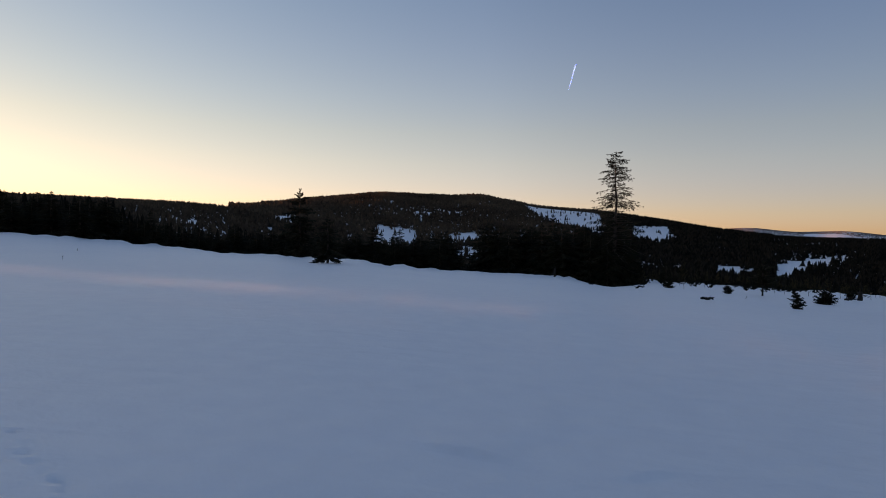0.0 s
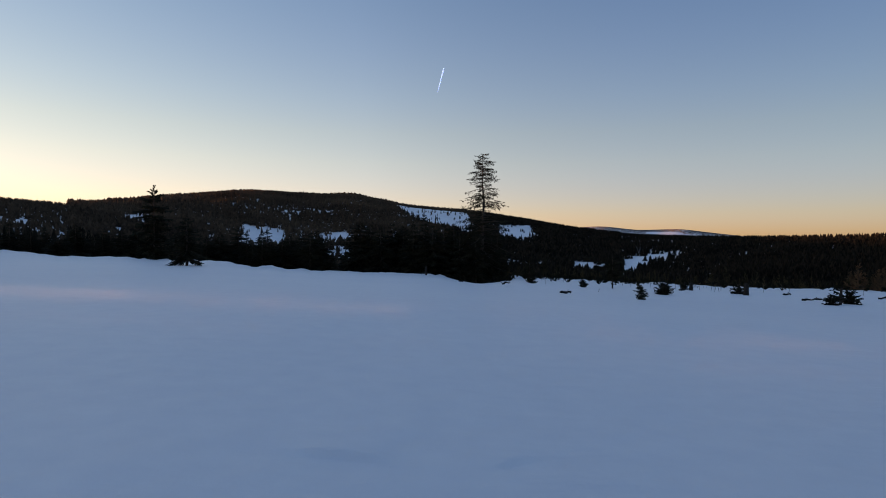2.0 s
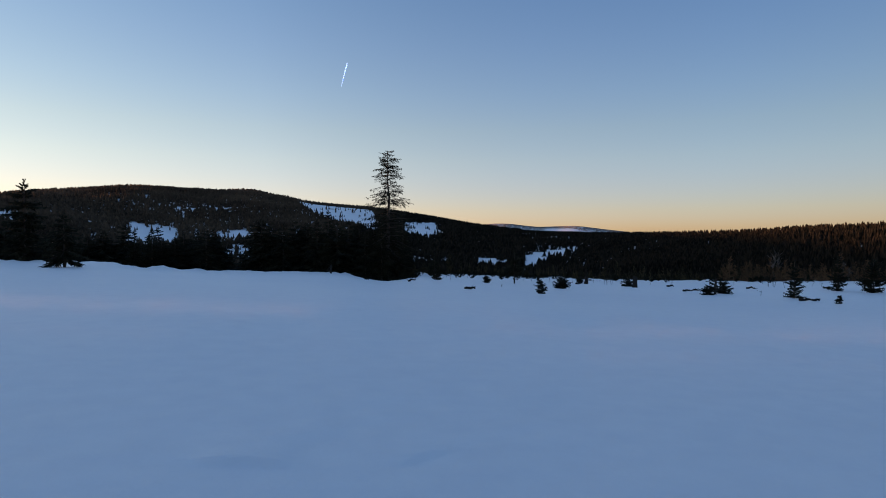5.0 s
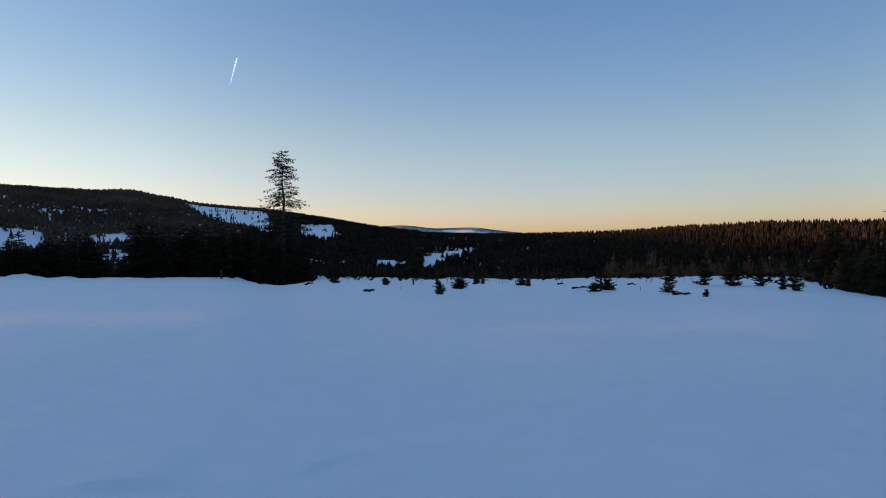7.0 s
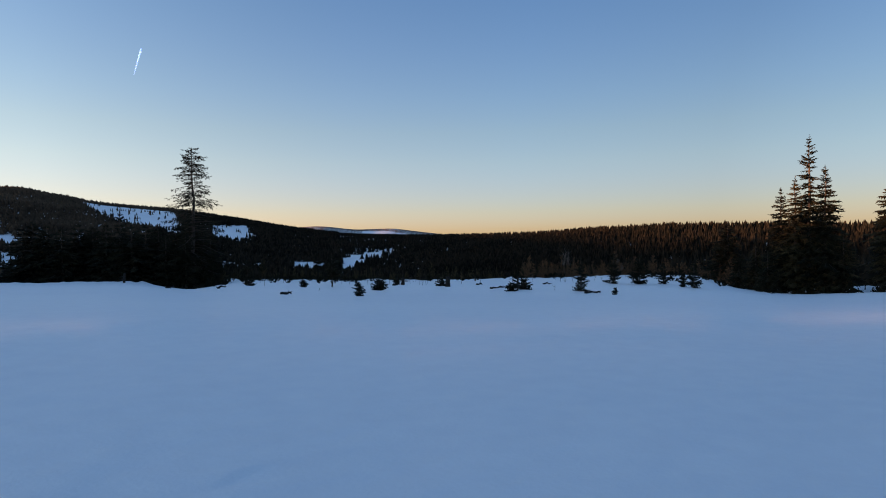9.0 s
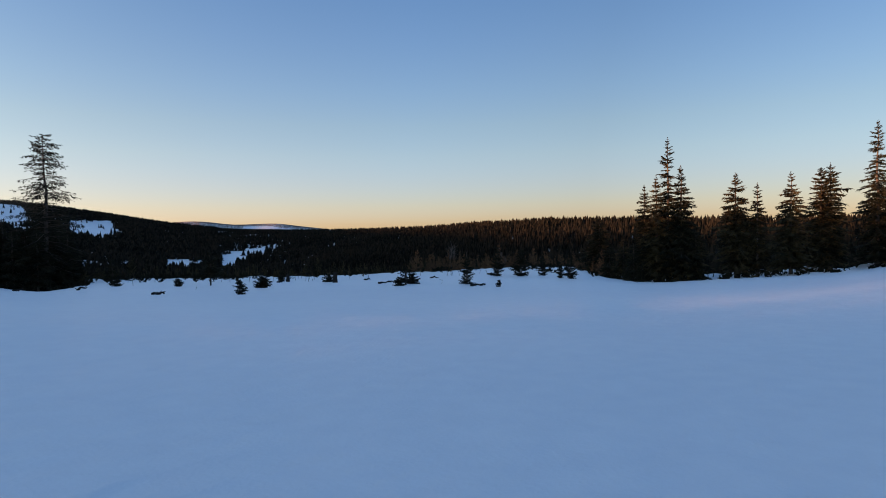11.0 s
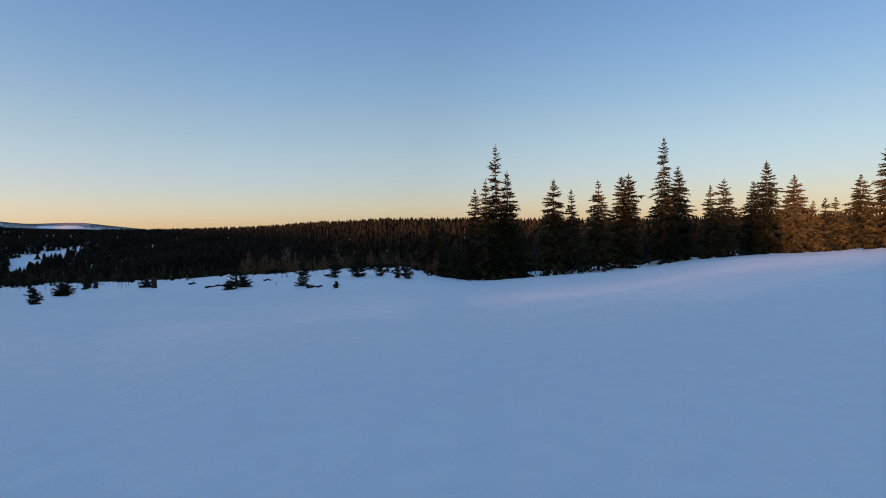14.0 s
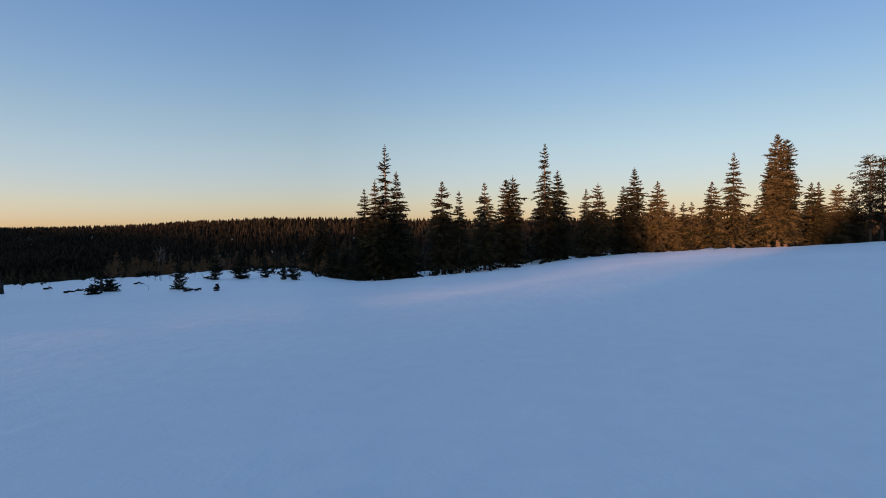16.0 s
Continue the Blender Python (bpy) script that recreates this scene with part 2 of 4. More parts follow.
def wave(x, y, scale, seed):
    """Smooth noise of about -1 to 1 from a few crossed sines."""
    total = 0
    for k in range(5):
        a = seed * 1.7 + k * 2.399
        f = 6.2832 / scale * (0.7 + 0.31 * k)
        total = total + np.sin(f * (x * np.cos(a) + y * np.sin(a)) + seed * 3.1 + k * 1.3 + 1.2 * np.sin(f * 0.43 * (y * np.cos(a) - x * np.sin(a)) + k))
    return total / 3.2


def ground_height(az, r):
    """Height of the ground at a bearing in degrees and a distance in metres."""
    az, r = np.broadcast_arrays(np.asarray(az, float), np.asarray(r, float))
    az = (az + 180) % 360 - 180
    re = knots(RIM, 1, az)
    ze = EYE + re * np.tan(np.radians(knots(RIM, 2, az)))
    r1, z1, r2, z2 = (knots(VALLEY, k, az) for k in (1, 2, 3, 4))
    rr = knots(RIDGE, 1, az)
    zr = EYE + rr * np.tan(np.radians(knots(RIDGE, 2, az, 0.5)))
    zf = EYE + 4500 * np.tan(np.radians(knots(RANGE, 1, az, 0.6)))
    x, y = -r * np.sin(np.radians(az)), r * np.cos(np.radians(az))

    def part(a, b):
        return np.clip((r - a) / (b - a), 0, 1)

    u0 = part(0, re)
    broad = (EYE / knots(RIM, 1, az, 14.0) + np.tan(np.radians(knots(RIM, 2, az, 14.0)))) * re
    mix = np.clip(u0, 0, 1) ** 2
    hollow = 0.1 + 0.55 * np.clip((az + 30) / 55, 0, 1) * np.clip((110 - az) / 30, 0, 1)
    z = (broad * (1 - mix) + ze * mix) * (hollow * u0 * u0 + (1 - hollow) * u0)
    z = z + (z1 - ze) * part(re, r1)
    u = part(r1, r2)
    z = z + (z2 - z1) * (u * u * (3 - 2 * u))
    u = part(r2, rr)
    z = z + (zr - z2) * (0.25 * u * u + 0.75 * np.sin(u * 1.5708) ** 1.25)
    u = part(rr, rr + 900)
    z = z + (np.minimum(zr - 60, zf - 60) - zr) * (u * u * (3 - 2 * u))
    u = part(3300, 4500)
    base = np.minimum(zr - 60, zf - 60)
    z = np.where(r > 3300, base + (zf - base) * np.sin(u * 1.5708), z)
    # the crest of the rim is rounded, the field rolls gently, the hills are uneven
    fade = np.clip((r - 2) / 14, 0, 1)
    z = z + fade * np.clip(1.4 - r / re, 0, 1) * (0.07 * np.clip(-az / 30, 0.2, 1) * wave(x, y, 34, 1) + 0.018 * wave(x, y, 9, 2) + 0.006 * wave(x, y, 3.1, 15))
    # a low swell of drifted snow ahead, its western flank towards the evening sun
    toward, across = r * np.cos(np.radians(72 - az)), r * np.sin(np.radians(72 - az))
    z = z + 0.22 * fade * np.exp(-((toward - 4) / 12) ** 2 - ((across - 14) / 12) ** 2)
    z = z + np.clip((r - re) / 4, 0, 1) * np.clip(2 - r / 160, 0, 1) * 0.22 * wave(x, y, 5.5, 3)
    lumps = np.exp(-((r - re) / 5.0) ** 2) * np.clip((82 - abs(az + 28)) / 15, 0, 1)
    z = z + lumps * (0.17 * np.clip(wave(x, y, 4.6, 6) + wave(x, y, 17, 12), 0, 2) + 0.12 * wave(x, y, 1.9, 8))
    z = z + 0.28 * np.exp(-((r - re) / 4.0) ** 2 - ((az - 9.5) / 0.6) ** 2)
    # lower snow banks behind the rim, between the feet of the trees
    z = z + (1.15 + 0.35 * wave(x, y, 6.0, 33)) * np.exp(-((r - re - 7.0) / 2.4) ** 2 - ((az + 79) / 11.5) ** 6)
    z = z + (0.66 + 0.22 * wave(x, y, 5.0, 31)) * np.exp(-((r - re - 7.5) / 2.6) ** 2 - ((az + 13.2) / 4.2) ** 4)
    z = z + np.clip((r - 700) / 600, 0, 1) * np.clip((rr - r) / 300, 0, 1) * 5.0 * wave(x, y, 330, 4)
    return z


# ---------------------------------------------------------------- the ground, one sheet to the horizon
columns = np.concatenate([np.arange(-180, -125, 2.5), np.arange(-125, 66, 0.45), np.arange(66, 180, 2.5)])
rings = np.concatenate([[-0.03, 0.4, 0.8], np.geomspace(1.2, 2.8, 18), np.geomspace(2.9, 7, 85), np.geomspace(7.2, 4850, 195)])
ca, cr = np.meshgrid(columns, rings, indexing="ij")
cz = ground_height(ca, cr)
cx, cy = -cr * np.sin(np.radians(ca)), cr * np.cos(np.radians(ca))
# a short line of old tracks, drifted over, and two edges of wind crust
for n, (fa, fr) in enumerate(((42.5, 5.80), (41.7, 5.46), (41.8, 5.23), (41.2, 4.98), (40.8, 4.72), (39.5, 4.57), (39.0, 4.46), (39.1, 4.36), (43.2, 6.2))):
    dx, dy = cx + fr * math.sin(radians(fa)), cy - fr * math.cos(radians(fa))
    wide = 0.035 + 0.04 * math.sin(n * 2.3) ** 2
    cz = cz - (0.022 + 0.016 * math.cos(n * 1.9) ** 2) * np.exp(-(dx / wide) ** 2 - (dy / 0.03) ** 2) + 0.006 * np.exp(-(dx / 0.11) ** 2 - ((dy + 0.05) / 0.04) ** 2)
for x0, y0, x1, y1, drop in ((-0.63, 4.73, 0.15, 4.46, 0.030), (0.85, 4.36, 1.43, 4.63, 0.016)):
    size = math.hypot(x1 - x0, y1 - y0)
    ux, uy = (x1 - x0) / size, (y1 - y0) / size
    run, off = (cx - x0) * ux + (cy - y0) * uy, (cy - y0) * ux - (cx - x0) * uy
    off = off + 0.02 * np.sin(run * 9)
    cz = cz + drop * np.exp(-((run / size - 0.5) / 0.42) ** 4) * np.where(off > 0, np.exp(-np.abs(off) / 0.5), -0.6 * np.exp(-np.abs(off) / 0.25)) * np.clip(np.abs(off) / 0.03, 0, 1)
gverts = np.stack([-cr * np.sin(np.radians(ca)), cr * np.cos(np.radians(ca)), cz], -1).reshape(-1, 3)
nc, nr = len(columns), len(rings)
gi, gj = np.meshgrid(np.arange(nc), np.arange(nr - 1), indexing="ij")
gk = (gi + 1) % nc
gquads = np.stack([gi * nr + gj, gk * nr + gj, gk * nr + gj + 1, gi * nr + gj + 1], -1).reshape(-1, 4)
ground = tagged(new("ground", mesh_from("ground", gverts, gquads, SNOW, True)), "wide snowfield and snowy hills at dusk", "ground", kind="structure")


# ---------------------------------------------------------------- woods far off
def conifer_template(tiers, points, seed, slim=0.2):
    """A small conifer of unit height: ragged skirts stacked on a stem."""
    rng = np.random.default_rng(seed)
    verts, faces = [], []
    n = 0
    for k in range(tiers):
        u = k / tiers
        low, top = 0.06 + 0.84 * u, min(1.0, 0.06 + 0.84 * u + 1.5 / tiers)
        rad = slim * (1 - u) ** 0.85 * rng.uniform(0.8, 1.15) + 0.012
        a = (np.arange(points * 2) + rng.uniform(0, 2)) / (points * 2) * 2 * np.pi
        reach = np.where(np.arange(points * 2) % 2 == 0, rng.uniform(0.75, 1.25, points * 2), rng.uniform(0.35, 0.6, points * 2)) * rad
        z = low + np.where(np.arange(points * 2) % 2 == 0, -0.25, 0.2) / tiers * rng.uniform(0.3, 1.6, points * 2)
        ring = np.stack([reach * np.cos(a), reach * np.sin(a), z], 1)
        verts += [ring, np.array([[0, 0, top]])]
        m = points * 2
        i = np.arange(m)
        faces.append(np.stack([n + i, n + (i + 1) % m, np.full(m, n + m)], 1))
        n += m + 1
    return np.concatenate(verts), np.concatenate(faces)


def wood(name, label, az, r, height, width, tiers, points, mat, seed):
    """One mesh of many conifers that stand at the given bearings and distances."""
    rng = np.random.default_rng(seed)
    shapes = [conifer_template(tiers, points, seed * 10 + k) for k in range(6)]
    pick = rng.integers(0, 6, len(az))
    z = ground_height(az, r) - 0.3
    x, y = -r * np.sin(np.radians(az)), r * np.cos(np.radians(az))
    turn = rng.uniform(0, 6.283, len(az))
    pieces = []
    for k, (v, f) in enumerate(shapes):
        i = np.where(pick == k)[0]
        if not len(i):
            continue
        c, s = np.cos(turn[i])[:, None], np.sin(turn[i])[:, None]
        h, w = height[i][:, None], (height[i] * width[i])[:, None]
        px = x[i][:, None] + w * (v[:, 0] * c - v[:, 1] * s)
        py = y[i][:, None] + w * (v[:, 0] * s + v[:, 1] * c)
        pz = z[i][:, None] + h * v[:, 2]
        many = np.stack([px, py, pz], -1).reshape(-1, 3)
        faces = (f[None] + (np.arange(len(i)) * len(v))[:, None, None]).reshape(-1, 3)
        pieces.append((many, faces))
    v, f = joined(pieces)
    return tagged(new(name, mesh_from(name, v, f, mat)), label, "forest", kind="stuff")


def scatter(az0, az1, r0, r1, spacing, seed):
    """Random bearings and distances, evenly spread over a sector."""
    rng = np.random.default_rng(seed)
    n = int(radians(az1 - az0) * (r1 * r1 - r0 * r0) / 2 / spacing ** 2)
    return rng.uniform(az0, az1, n), np.sqrt(rng.uniform(r0 * r0, r1 * r1, n)), rng


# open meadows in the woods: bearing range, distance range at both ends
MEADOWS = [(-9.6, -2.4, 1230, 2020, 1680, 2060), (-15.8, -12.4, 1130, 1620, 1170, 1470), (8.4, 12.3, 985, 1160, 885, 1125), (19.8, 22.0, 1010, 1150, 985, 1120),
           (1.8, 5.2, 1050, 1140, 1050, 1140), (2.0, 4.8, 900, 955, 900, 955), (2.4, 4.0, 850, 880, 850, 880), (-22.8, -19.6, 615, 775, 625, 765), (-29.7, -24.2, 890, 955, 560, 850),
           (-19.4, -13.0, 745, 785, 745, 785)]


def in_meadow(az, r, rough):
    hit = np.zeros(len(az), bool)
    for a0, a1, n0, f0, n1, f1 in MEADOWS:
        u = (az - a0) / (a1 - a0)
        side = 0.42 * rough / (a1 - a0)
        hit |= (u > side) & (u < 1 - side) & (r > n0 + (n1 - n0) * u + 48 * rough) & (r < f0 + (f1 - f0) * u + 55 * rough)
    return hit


def grown(az, r, rng, thin=0.0):
    """Which places carry a tree: none in meadows, few on the broken slope below the summit."""
    x, y = -r * np.sin(np.radians(az)), r * np.cos(np.radians(az))
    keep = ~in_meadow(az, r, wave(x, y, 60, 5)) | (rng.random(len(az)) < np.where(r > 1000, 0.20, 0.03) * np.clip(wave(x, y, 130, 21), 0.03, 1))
    broken = 0
    for a0, wide, r0, deep, much in ((6.0, 4.6, 1450, 90, 2.6), (10.9, 0.5, 1590, 45, 1.8), (16.85, 0.5, 1400, 40, 1.7), (22.3, 0.4, 850, 50, 1.4), (29, 0.5, 690, 45, 2.2), (30.3, 0.5, 685, 30, 2.0), (26.8, 0.7, 770, 30, 1.2), (14.5, 2.0, 1080, 50, 1.0)):
        broken = broken + much * np.exp(-((az - a0) / wide) ** 2 - ((r - r0) / deep) ** 2)
    keep &= 0.5 + 0.8 * (rng.random(len(az)) - 0.5) > np.clip(broken * (0.36 + 0.65 * wave(az * 24, r, 62, 7) + 0.5 * wave(az * 60, r, 45, 8)), 0, 0.96)
    return keep & (rng.random(len(az)) > thin)


a, r, rng = scatter(-24, 26, 700, 2330, 7.0, 11)
k = grown(a, r, rng) & (r < knots(RIDGE, 1, a) + 60)
tall = rng.uniform(6.5, 10.5, len(a)) * rng.choice([1, 1, 1, 1.35], len(a))
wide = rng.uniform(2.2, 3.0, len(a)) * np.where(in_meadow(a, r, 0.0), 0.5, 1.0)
# where the slope gets the haze-browned colour, the rest stays dark
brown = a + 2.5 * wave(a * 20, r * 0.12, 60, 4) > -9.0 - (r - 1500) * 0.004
far_hill_forest = wood("forest", "far hill forest, browned by haze in its colour", a[k & brown], r[k & brown], tall[k & brown], wide[k & brown], 3, 3, HAZED_FOREST, 1)
far_slope_forest = wood("forest", "dark spruce forest on the far slope", a[k & ~brown], r[k & ~brown], tall[k & ~brown], wide[k & ~brown], 3, 3, FOREST, 21)
a, r, rng = scatter(-24, 26, 250, 700, 7.5, 12)
k = grown(a, r, rng) & (r > knots(VALLEY, 1, a) - 10)
valley_forest = wood("forest", "dark spruce forest on the valley floor", a[k], r[k], rng.uniform(7, 12, k.sum()), rng.uniform(1.5, 2.2, k.sum()), 4, 4, FOREST, 2)
a, r, rng = scatter(24, 64, 430, 1100, 6.5, 13)
k = grown(a, r, rng) & (r < knots(RIDGE, 1, a) + 50)
left_hill_forest = wood("forest", "spruce forest on the near ridge, haze-browned colour", a[k], r[k], rng.uniform(5.5, 8.5, k.sum()), rng.uniform(1.7, 2.4, k.sum()), 4, 3, HAZED_FOREST, 3)
a, r, rng = scatter(22, 46, 175, 430, 6.5, 20)
near_left_forest = wood("forest", "dark spruce forest behind the rim", a, r, rng.uniform(7, 13, len(a)), rng.uniform(1.0, 1.5, len(a)), 6, 5, FOREST, 10)
a, r, rng = scatter(-50, -22, 330, 1750, 7.5, 14)
k = grown(a, r, rng) & (r < knots(RIDGE, 1, a) + 60)
middle_forest = wood("forest", "dark spruce forest across the valley", a[k], r[k], rng.uniform(8.2, 9.8, k.sum()), rng.uniform(1.6, 2.2, k.sum()), 4, 3, FOREST, 4)
a, r, rng = scatter(-120, -33, 170, 640, 4.1, 15)
k = (r < knots(RIDGE, 1, a) + 30) & (rng.random(len(a)) < np.clip((r - 140) / 120, 0.2, 1))
uneven = np.interp(a[k], [-56, -45], [1.0, 0.25])  # mixed heights on the right catch sun, even ones on the left stay dark
right_hill_forest = wood("forest", "spruce forest on a low ridge, sunlit tops", a[k], r[k], 7.9 + 1.4 * uneven * rng.uniform(-1, 1, k.sum()) + uneven * rng.choice([0, 0, 0, 1.1], k.sum()), rng.uniform(1.1, 1.5, k.sum()), 4, 4, FOREST, 5)
# out of view, added on the western ridge to hold off the sun
a, r, rng = scatter(62, 140, 820, 1080, 11.0, 17)
west_shade_forest = wood("forest", "unseen spruce forest on the western ridge, for shade", a, r, rng.uniform(9, 13, len(a)), rng.uniform(1.3, 1.8, len(a)), 3, 3, FOREST, 7)
# unseen wood, placed to shade the snowfield and the eastern row
a, r, rng = scatter(66, 150, 92, 165, 3.0, 18)
aside = r * np.sin(np.radians(SUN_BEARING - a)) + rng.normal(0, 1.2, len(a))
k = r > knots(RIM, 1, a) + 6
shade_scale = np.interp(aside, [-3, 0.5, 4, 6, 11], [2.0, 1.55, 1.25, 0.84, 0.64])[k]  # heights set by where the sun is blocked or let past
west_shade_wood = wood("forest", "unseen spruce wood west of the snowfield, for shade", a[k], r[k], (rng.uniform(7.8, 9.6, k.sum()) * shade_scale - 0.55), rng.uniform(1.0, 1.6, k.sum()), 5, 4, FOREST, 8)
# unseen copse: its heights and low gap decide where sunlight gets through
a, r, rng = scatter(58, 68.8, 165, 230, 3.4, 19)
beside = r * np.sin(np.radians(SUN_BEARING - a))
copse = wood("forest", "unseen spruce copse west of the snowfield, for shade", a, r, np.interp(beside, [10, 12, 13, 14.6, 16, 21, 23.5, 25.5, 34, 37, 48], [10.8, 10.8, 9.05, 9.05, 11.1, 11.3, 11.8, 17.8, 17.8, 16.2, 16.2]) + rng.uniform(-1.2, 1.2, len(a)), rng.uniform(0.9, 1.3, len(a)), 5, 4, FOREST, 9)
a, r, rng = scatter(-34, -17, 3500, 4490, 10.5, 16)
x, y = -r * np.sin(np.radians(a)), r * np.cos(np.radians(a))
k = wave(x, y, 520, 9) + 0.25 * wave(x, y, 140, 3) + 1.7 * (r - 4000) / 500 > -0.3
range_forest = wood("forest", "scattered woods on a distant snowy range", a[k], r[k], rng.uniform(2.6, 3.8, k.sum()), rng.uniform(5.0, 7.5, k.sum()), 2, 3, HAZED_WOODS, 6)

# ---------------------------------------------------------------- single spruces
def needle_sprays(p, way, length, width, rng, crossed=True):
    """One narrow leaf, or two crossed ones, for each spray: base points, unit ways, lengths, widths."""
    n = len(p)
    ref = rng.normal(size=(n, 3))
    u = np.cross(way, ref)
    u /= np.linalg.norm(u, axis=1)[:, None] + 1e-9
    v = np.cross(way, u)
    tip = p + way * length[:, None]
    mid = p + way * (0.45 * length)[:, None]
    out = []
    for side in (u, v) if crossed else (u,):
        out.append(np.stack([p, mid + side * width[:, None], tip, mid - side * width[:, None]], 1))
    verts = np.concatenate(out, 0).reshape(-1, 3)
    return verts, np.arange(len(verts)).reshape(-1, 4)


def two_tone(limb, limb_faces, spray_verts, spray_faces, mat):
    """One crown: barked boughs and needles."""
    v, f = joined([(limb, limb_faces), (spray_verts, spray_faces)])
    me = mesh_from("crown", v, f, mat)
    me.materials.append(BARK)
    if len(me.polygons) == len(f):
        me.polygons.foreach_set("material_index", (np.arange(len(f)) < len(limb_faces)).astype(np.int32))
    return me


def tiered_crown_mesh(height, profile, seed, whorl=0.36, ring=9, low=0.05, droop=0.5, rise=0.1, gaps=0.06, ragged=0.25, full=0.14, fringe=20, spray=0.34, leader=0.05, lean=(0, 0), mat=None):
    """Crown of a spruce in whorls: every bough carries a sagging, ragged-edged mat of needles, with loose sprays along both edges and a thin leader on top.
    profile: heights (as a share of the tree) and the crown's radius there, in metres."""
    rng = np.random.default_rng(seed)
    profile = np.asarray(profile, float)
    up = np.array([0, 0, 1.0])
    levels = np.arange(low * height, height * (1 - leader * 0.35), whorl)
    levels = levels + rng.normal(0, 0.16 * whorl, len(levels))
    count = np.maximum(4, np.round(ring * (0.55 + 0.6 * np.interp(levels / height, profile[:, 0], profile[:, 1]) / profile[:, 1].max()))).astype(int)
    u = np.repeat(levels / height, count)
    first = np.repeat(rng.uniform(0, 6.283, len(levels)), count)
    order = np.concatenate([np.arange(c) / c for c in count])
    n = len(u)
    u = np.clip(u + rng.normal(0, 0.2 * whorl / height, n), low * 0.8, 0.995)
    turn = first + order * 6.283 + rng.normal(0, 0.22, n)
    # whole sides of a whorl are thinner or longer than others
    uneven = 1 + ragged * (0.55 * np.sin(turn * 2 + u * 23 + seed) + 0.35 * np.sin(turn + u * 57 + seed * 1.7))
    length = np.interp(u, profile[:, 0], profile[:, 1]) * uneven * np.clip(1 + ragged * rng.normal(0, 0.6, n), 0.4, 1.5)
    keep = rng.random(n) > gaps * (1 + 0.9 * np.sin(u * 31 + turn + seed))
    u, turn, length = u[keep], turn[keep], np.maximum(length[keep], 0.05)
    n = len(u)
    out = np.stack([np.cos(turn), np.sin(turn), np.zeros(n)], 1)
    side = np.stack([-np.sin(turn), np.cos(turn), np.zeros(n)], 1)
    lift = rise * rng.uniform(0.3, 1.6, n) + 0.75 * np.clip((u - 0.72) / 0.28, 0, 1)
    sag = droop * rng.uniform(0.6, 1.4, n) * (1.25 - 0.85 * u)
    root = np.stack([lean[0] * u ** 1.5 * height, lean[1] * u ** 1.5 * height, u * height], 1)

    def along(s):
        d = length[:, None] * s
        z = d * (lift[:, None] - sag[:, None] * s + 0.8 * sag[:, None] * np.clip(s - 0.55, 0, 1))
        bend = 0.10 * np.sin(s * 3 + turn[:, None] * 5) * d
        return root[:, None] + out[:, None] * d[..., None] + side[:, None] * bend[..., None] + up * z[..., None]

    # barked limbs, three-sided
    line = along(np.broadcast_to(np.array([0, 0.4, 0.9]), (n, 3)))
    fat = (0.008 + 0.010 * length)[:, None] * np.array([1, 0.7, 0.2])
    tri = np.stack([line + side[:, None] * (math.cos(g) * fat)[..., None] + up * (math.sin(g) * fat)[..., None] for g in (0.5, 2.6, 4.7)], 2)
    b, i, j = np.meshgrid(np.arange(n), np.arange(2), np.arange(3), indexing="ij")
    k = (j + 1) % 3
    limb, limb_faces = tri.reshape(-1, 3), np.stack([b * 9 + i * 3 + j, b * 9 + i * 3 + k, b * 9 + (i + 1) * 3 + k, b * 9 + (i + 1) * 3 + j], -1).reshape(-1, 4)
    # the mat of needles: a strip on each hand of the limb, toothed along its edge and hanging
    m = 11
    s = np.broadcast_to(np.linspace(0.08, 1.0, m), (n, m))
    mid = along(s)
    shape = np.sin(np.clip(s, 0, 1) ** 0.75 * 2.75) + 0.12
    pieces = []
    for hand in (-1.0, 1.0):
        tooth = np.where((np.arange(m)[None] + rng.integers(0, 2, (n, 1))) % 2 == 0, 1.3, 0.35) * rng.uniform(0.6, 1.4, (n, m))
        wide = full * np.clip(length, 0.15, 1.7)[:, None] * shape * tooth
        edge = mid + side[:, None] * (hand * wide)[..., None] + out[:, None] * (0.5 * wide)[..., None] - up * (wide * rng.uniform(0.4, 1.3, (n, m)))[..., None]
        verts = np.stack([mid, edge], 2).reshape(-1, 3)
        b, i = np.meshgrid(np.arange(n), np.arange(m - 1), indexing="ij")
        base = b * m * 2 + i * 2
        order4 = (base, base + 1, base + 3, base + 2) if hand > 0 else (base, base + 2, base + 3, base + 1)
        pieces.append((verts, np.stack(order4, -1).reshape(-1, 4)))
    # loose sprays
    q = fringe
    s = np.clip((np.arange(q)[None] + rng.random((n, q))) / q, 0.08, 1.0)
    p = along(s)
    hand = np.where(rng.random((n, q)) < 0.5, -1.0, 1.0) * rng.uniform(0.1, 1.0, (n, q))
    way = out[:, None] * rng.uniform(0.3, 1.0, (n, q, 1)) + side[:, None] * hand[..., None] + up * rng.normal(-0.35, 0.42, (n, q))[..., None]
    way /= np.linalg.norm(way, axis=2)[..., None]
    size = spray * np.clip(0.25 + 0.7 * length, 0.2, 1.5)[:, None] * (1.15 - 0.4 * s) * rng.uniform(0.6, 1.4, (n, q))
    pieces.append(needle_sprays(p.reshape(-1, 3), way.reshape(-1, 3), size.ravel(), (0.010 + 0.075 * size).ravel(), rng, False))
    # the leader and its short upright shoots
    t = 16
    tall = leader * height
    top = np.array([lean[0] * height, lean[1] * height, height])
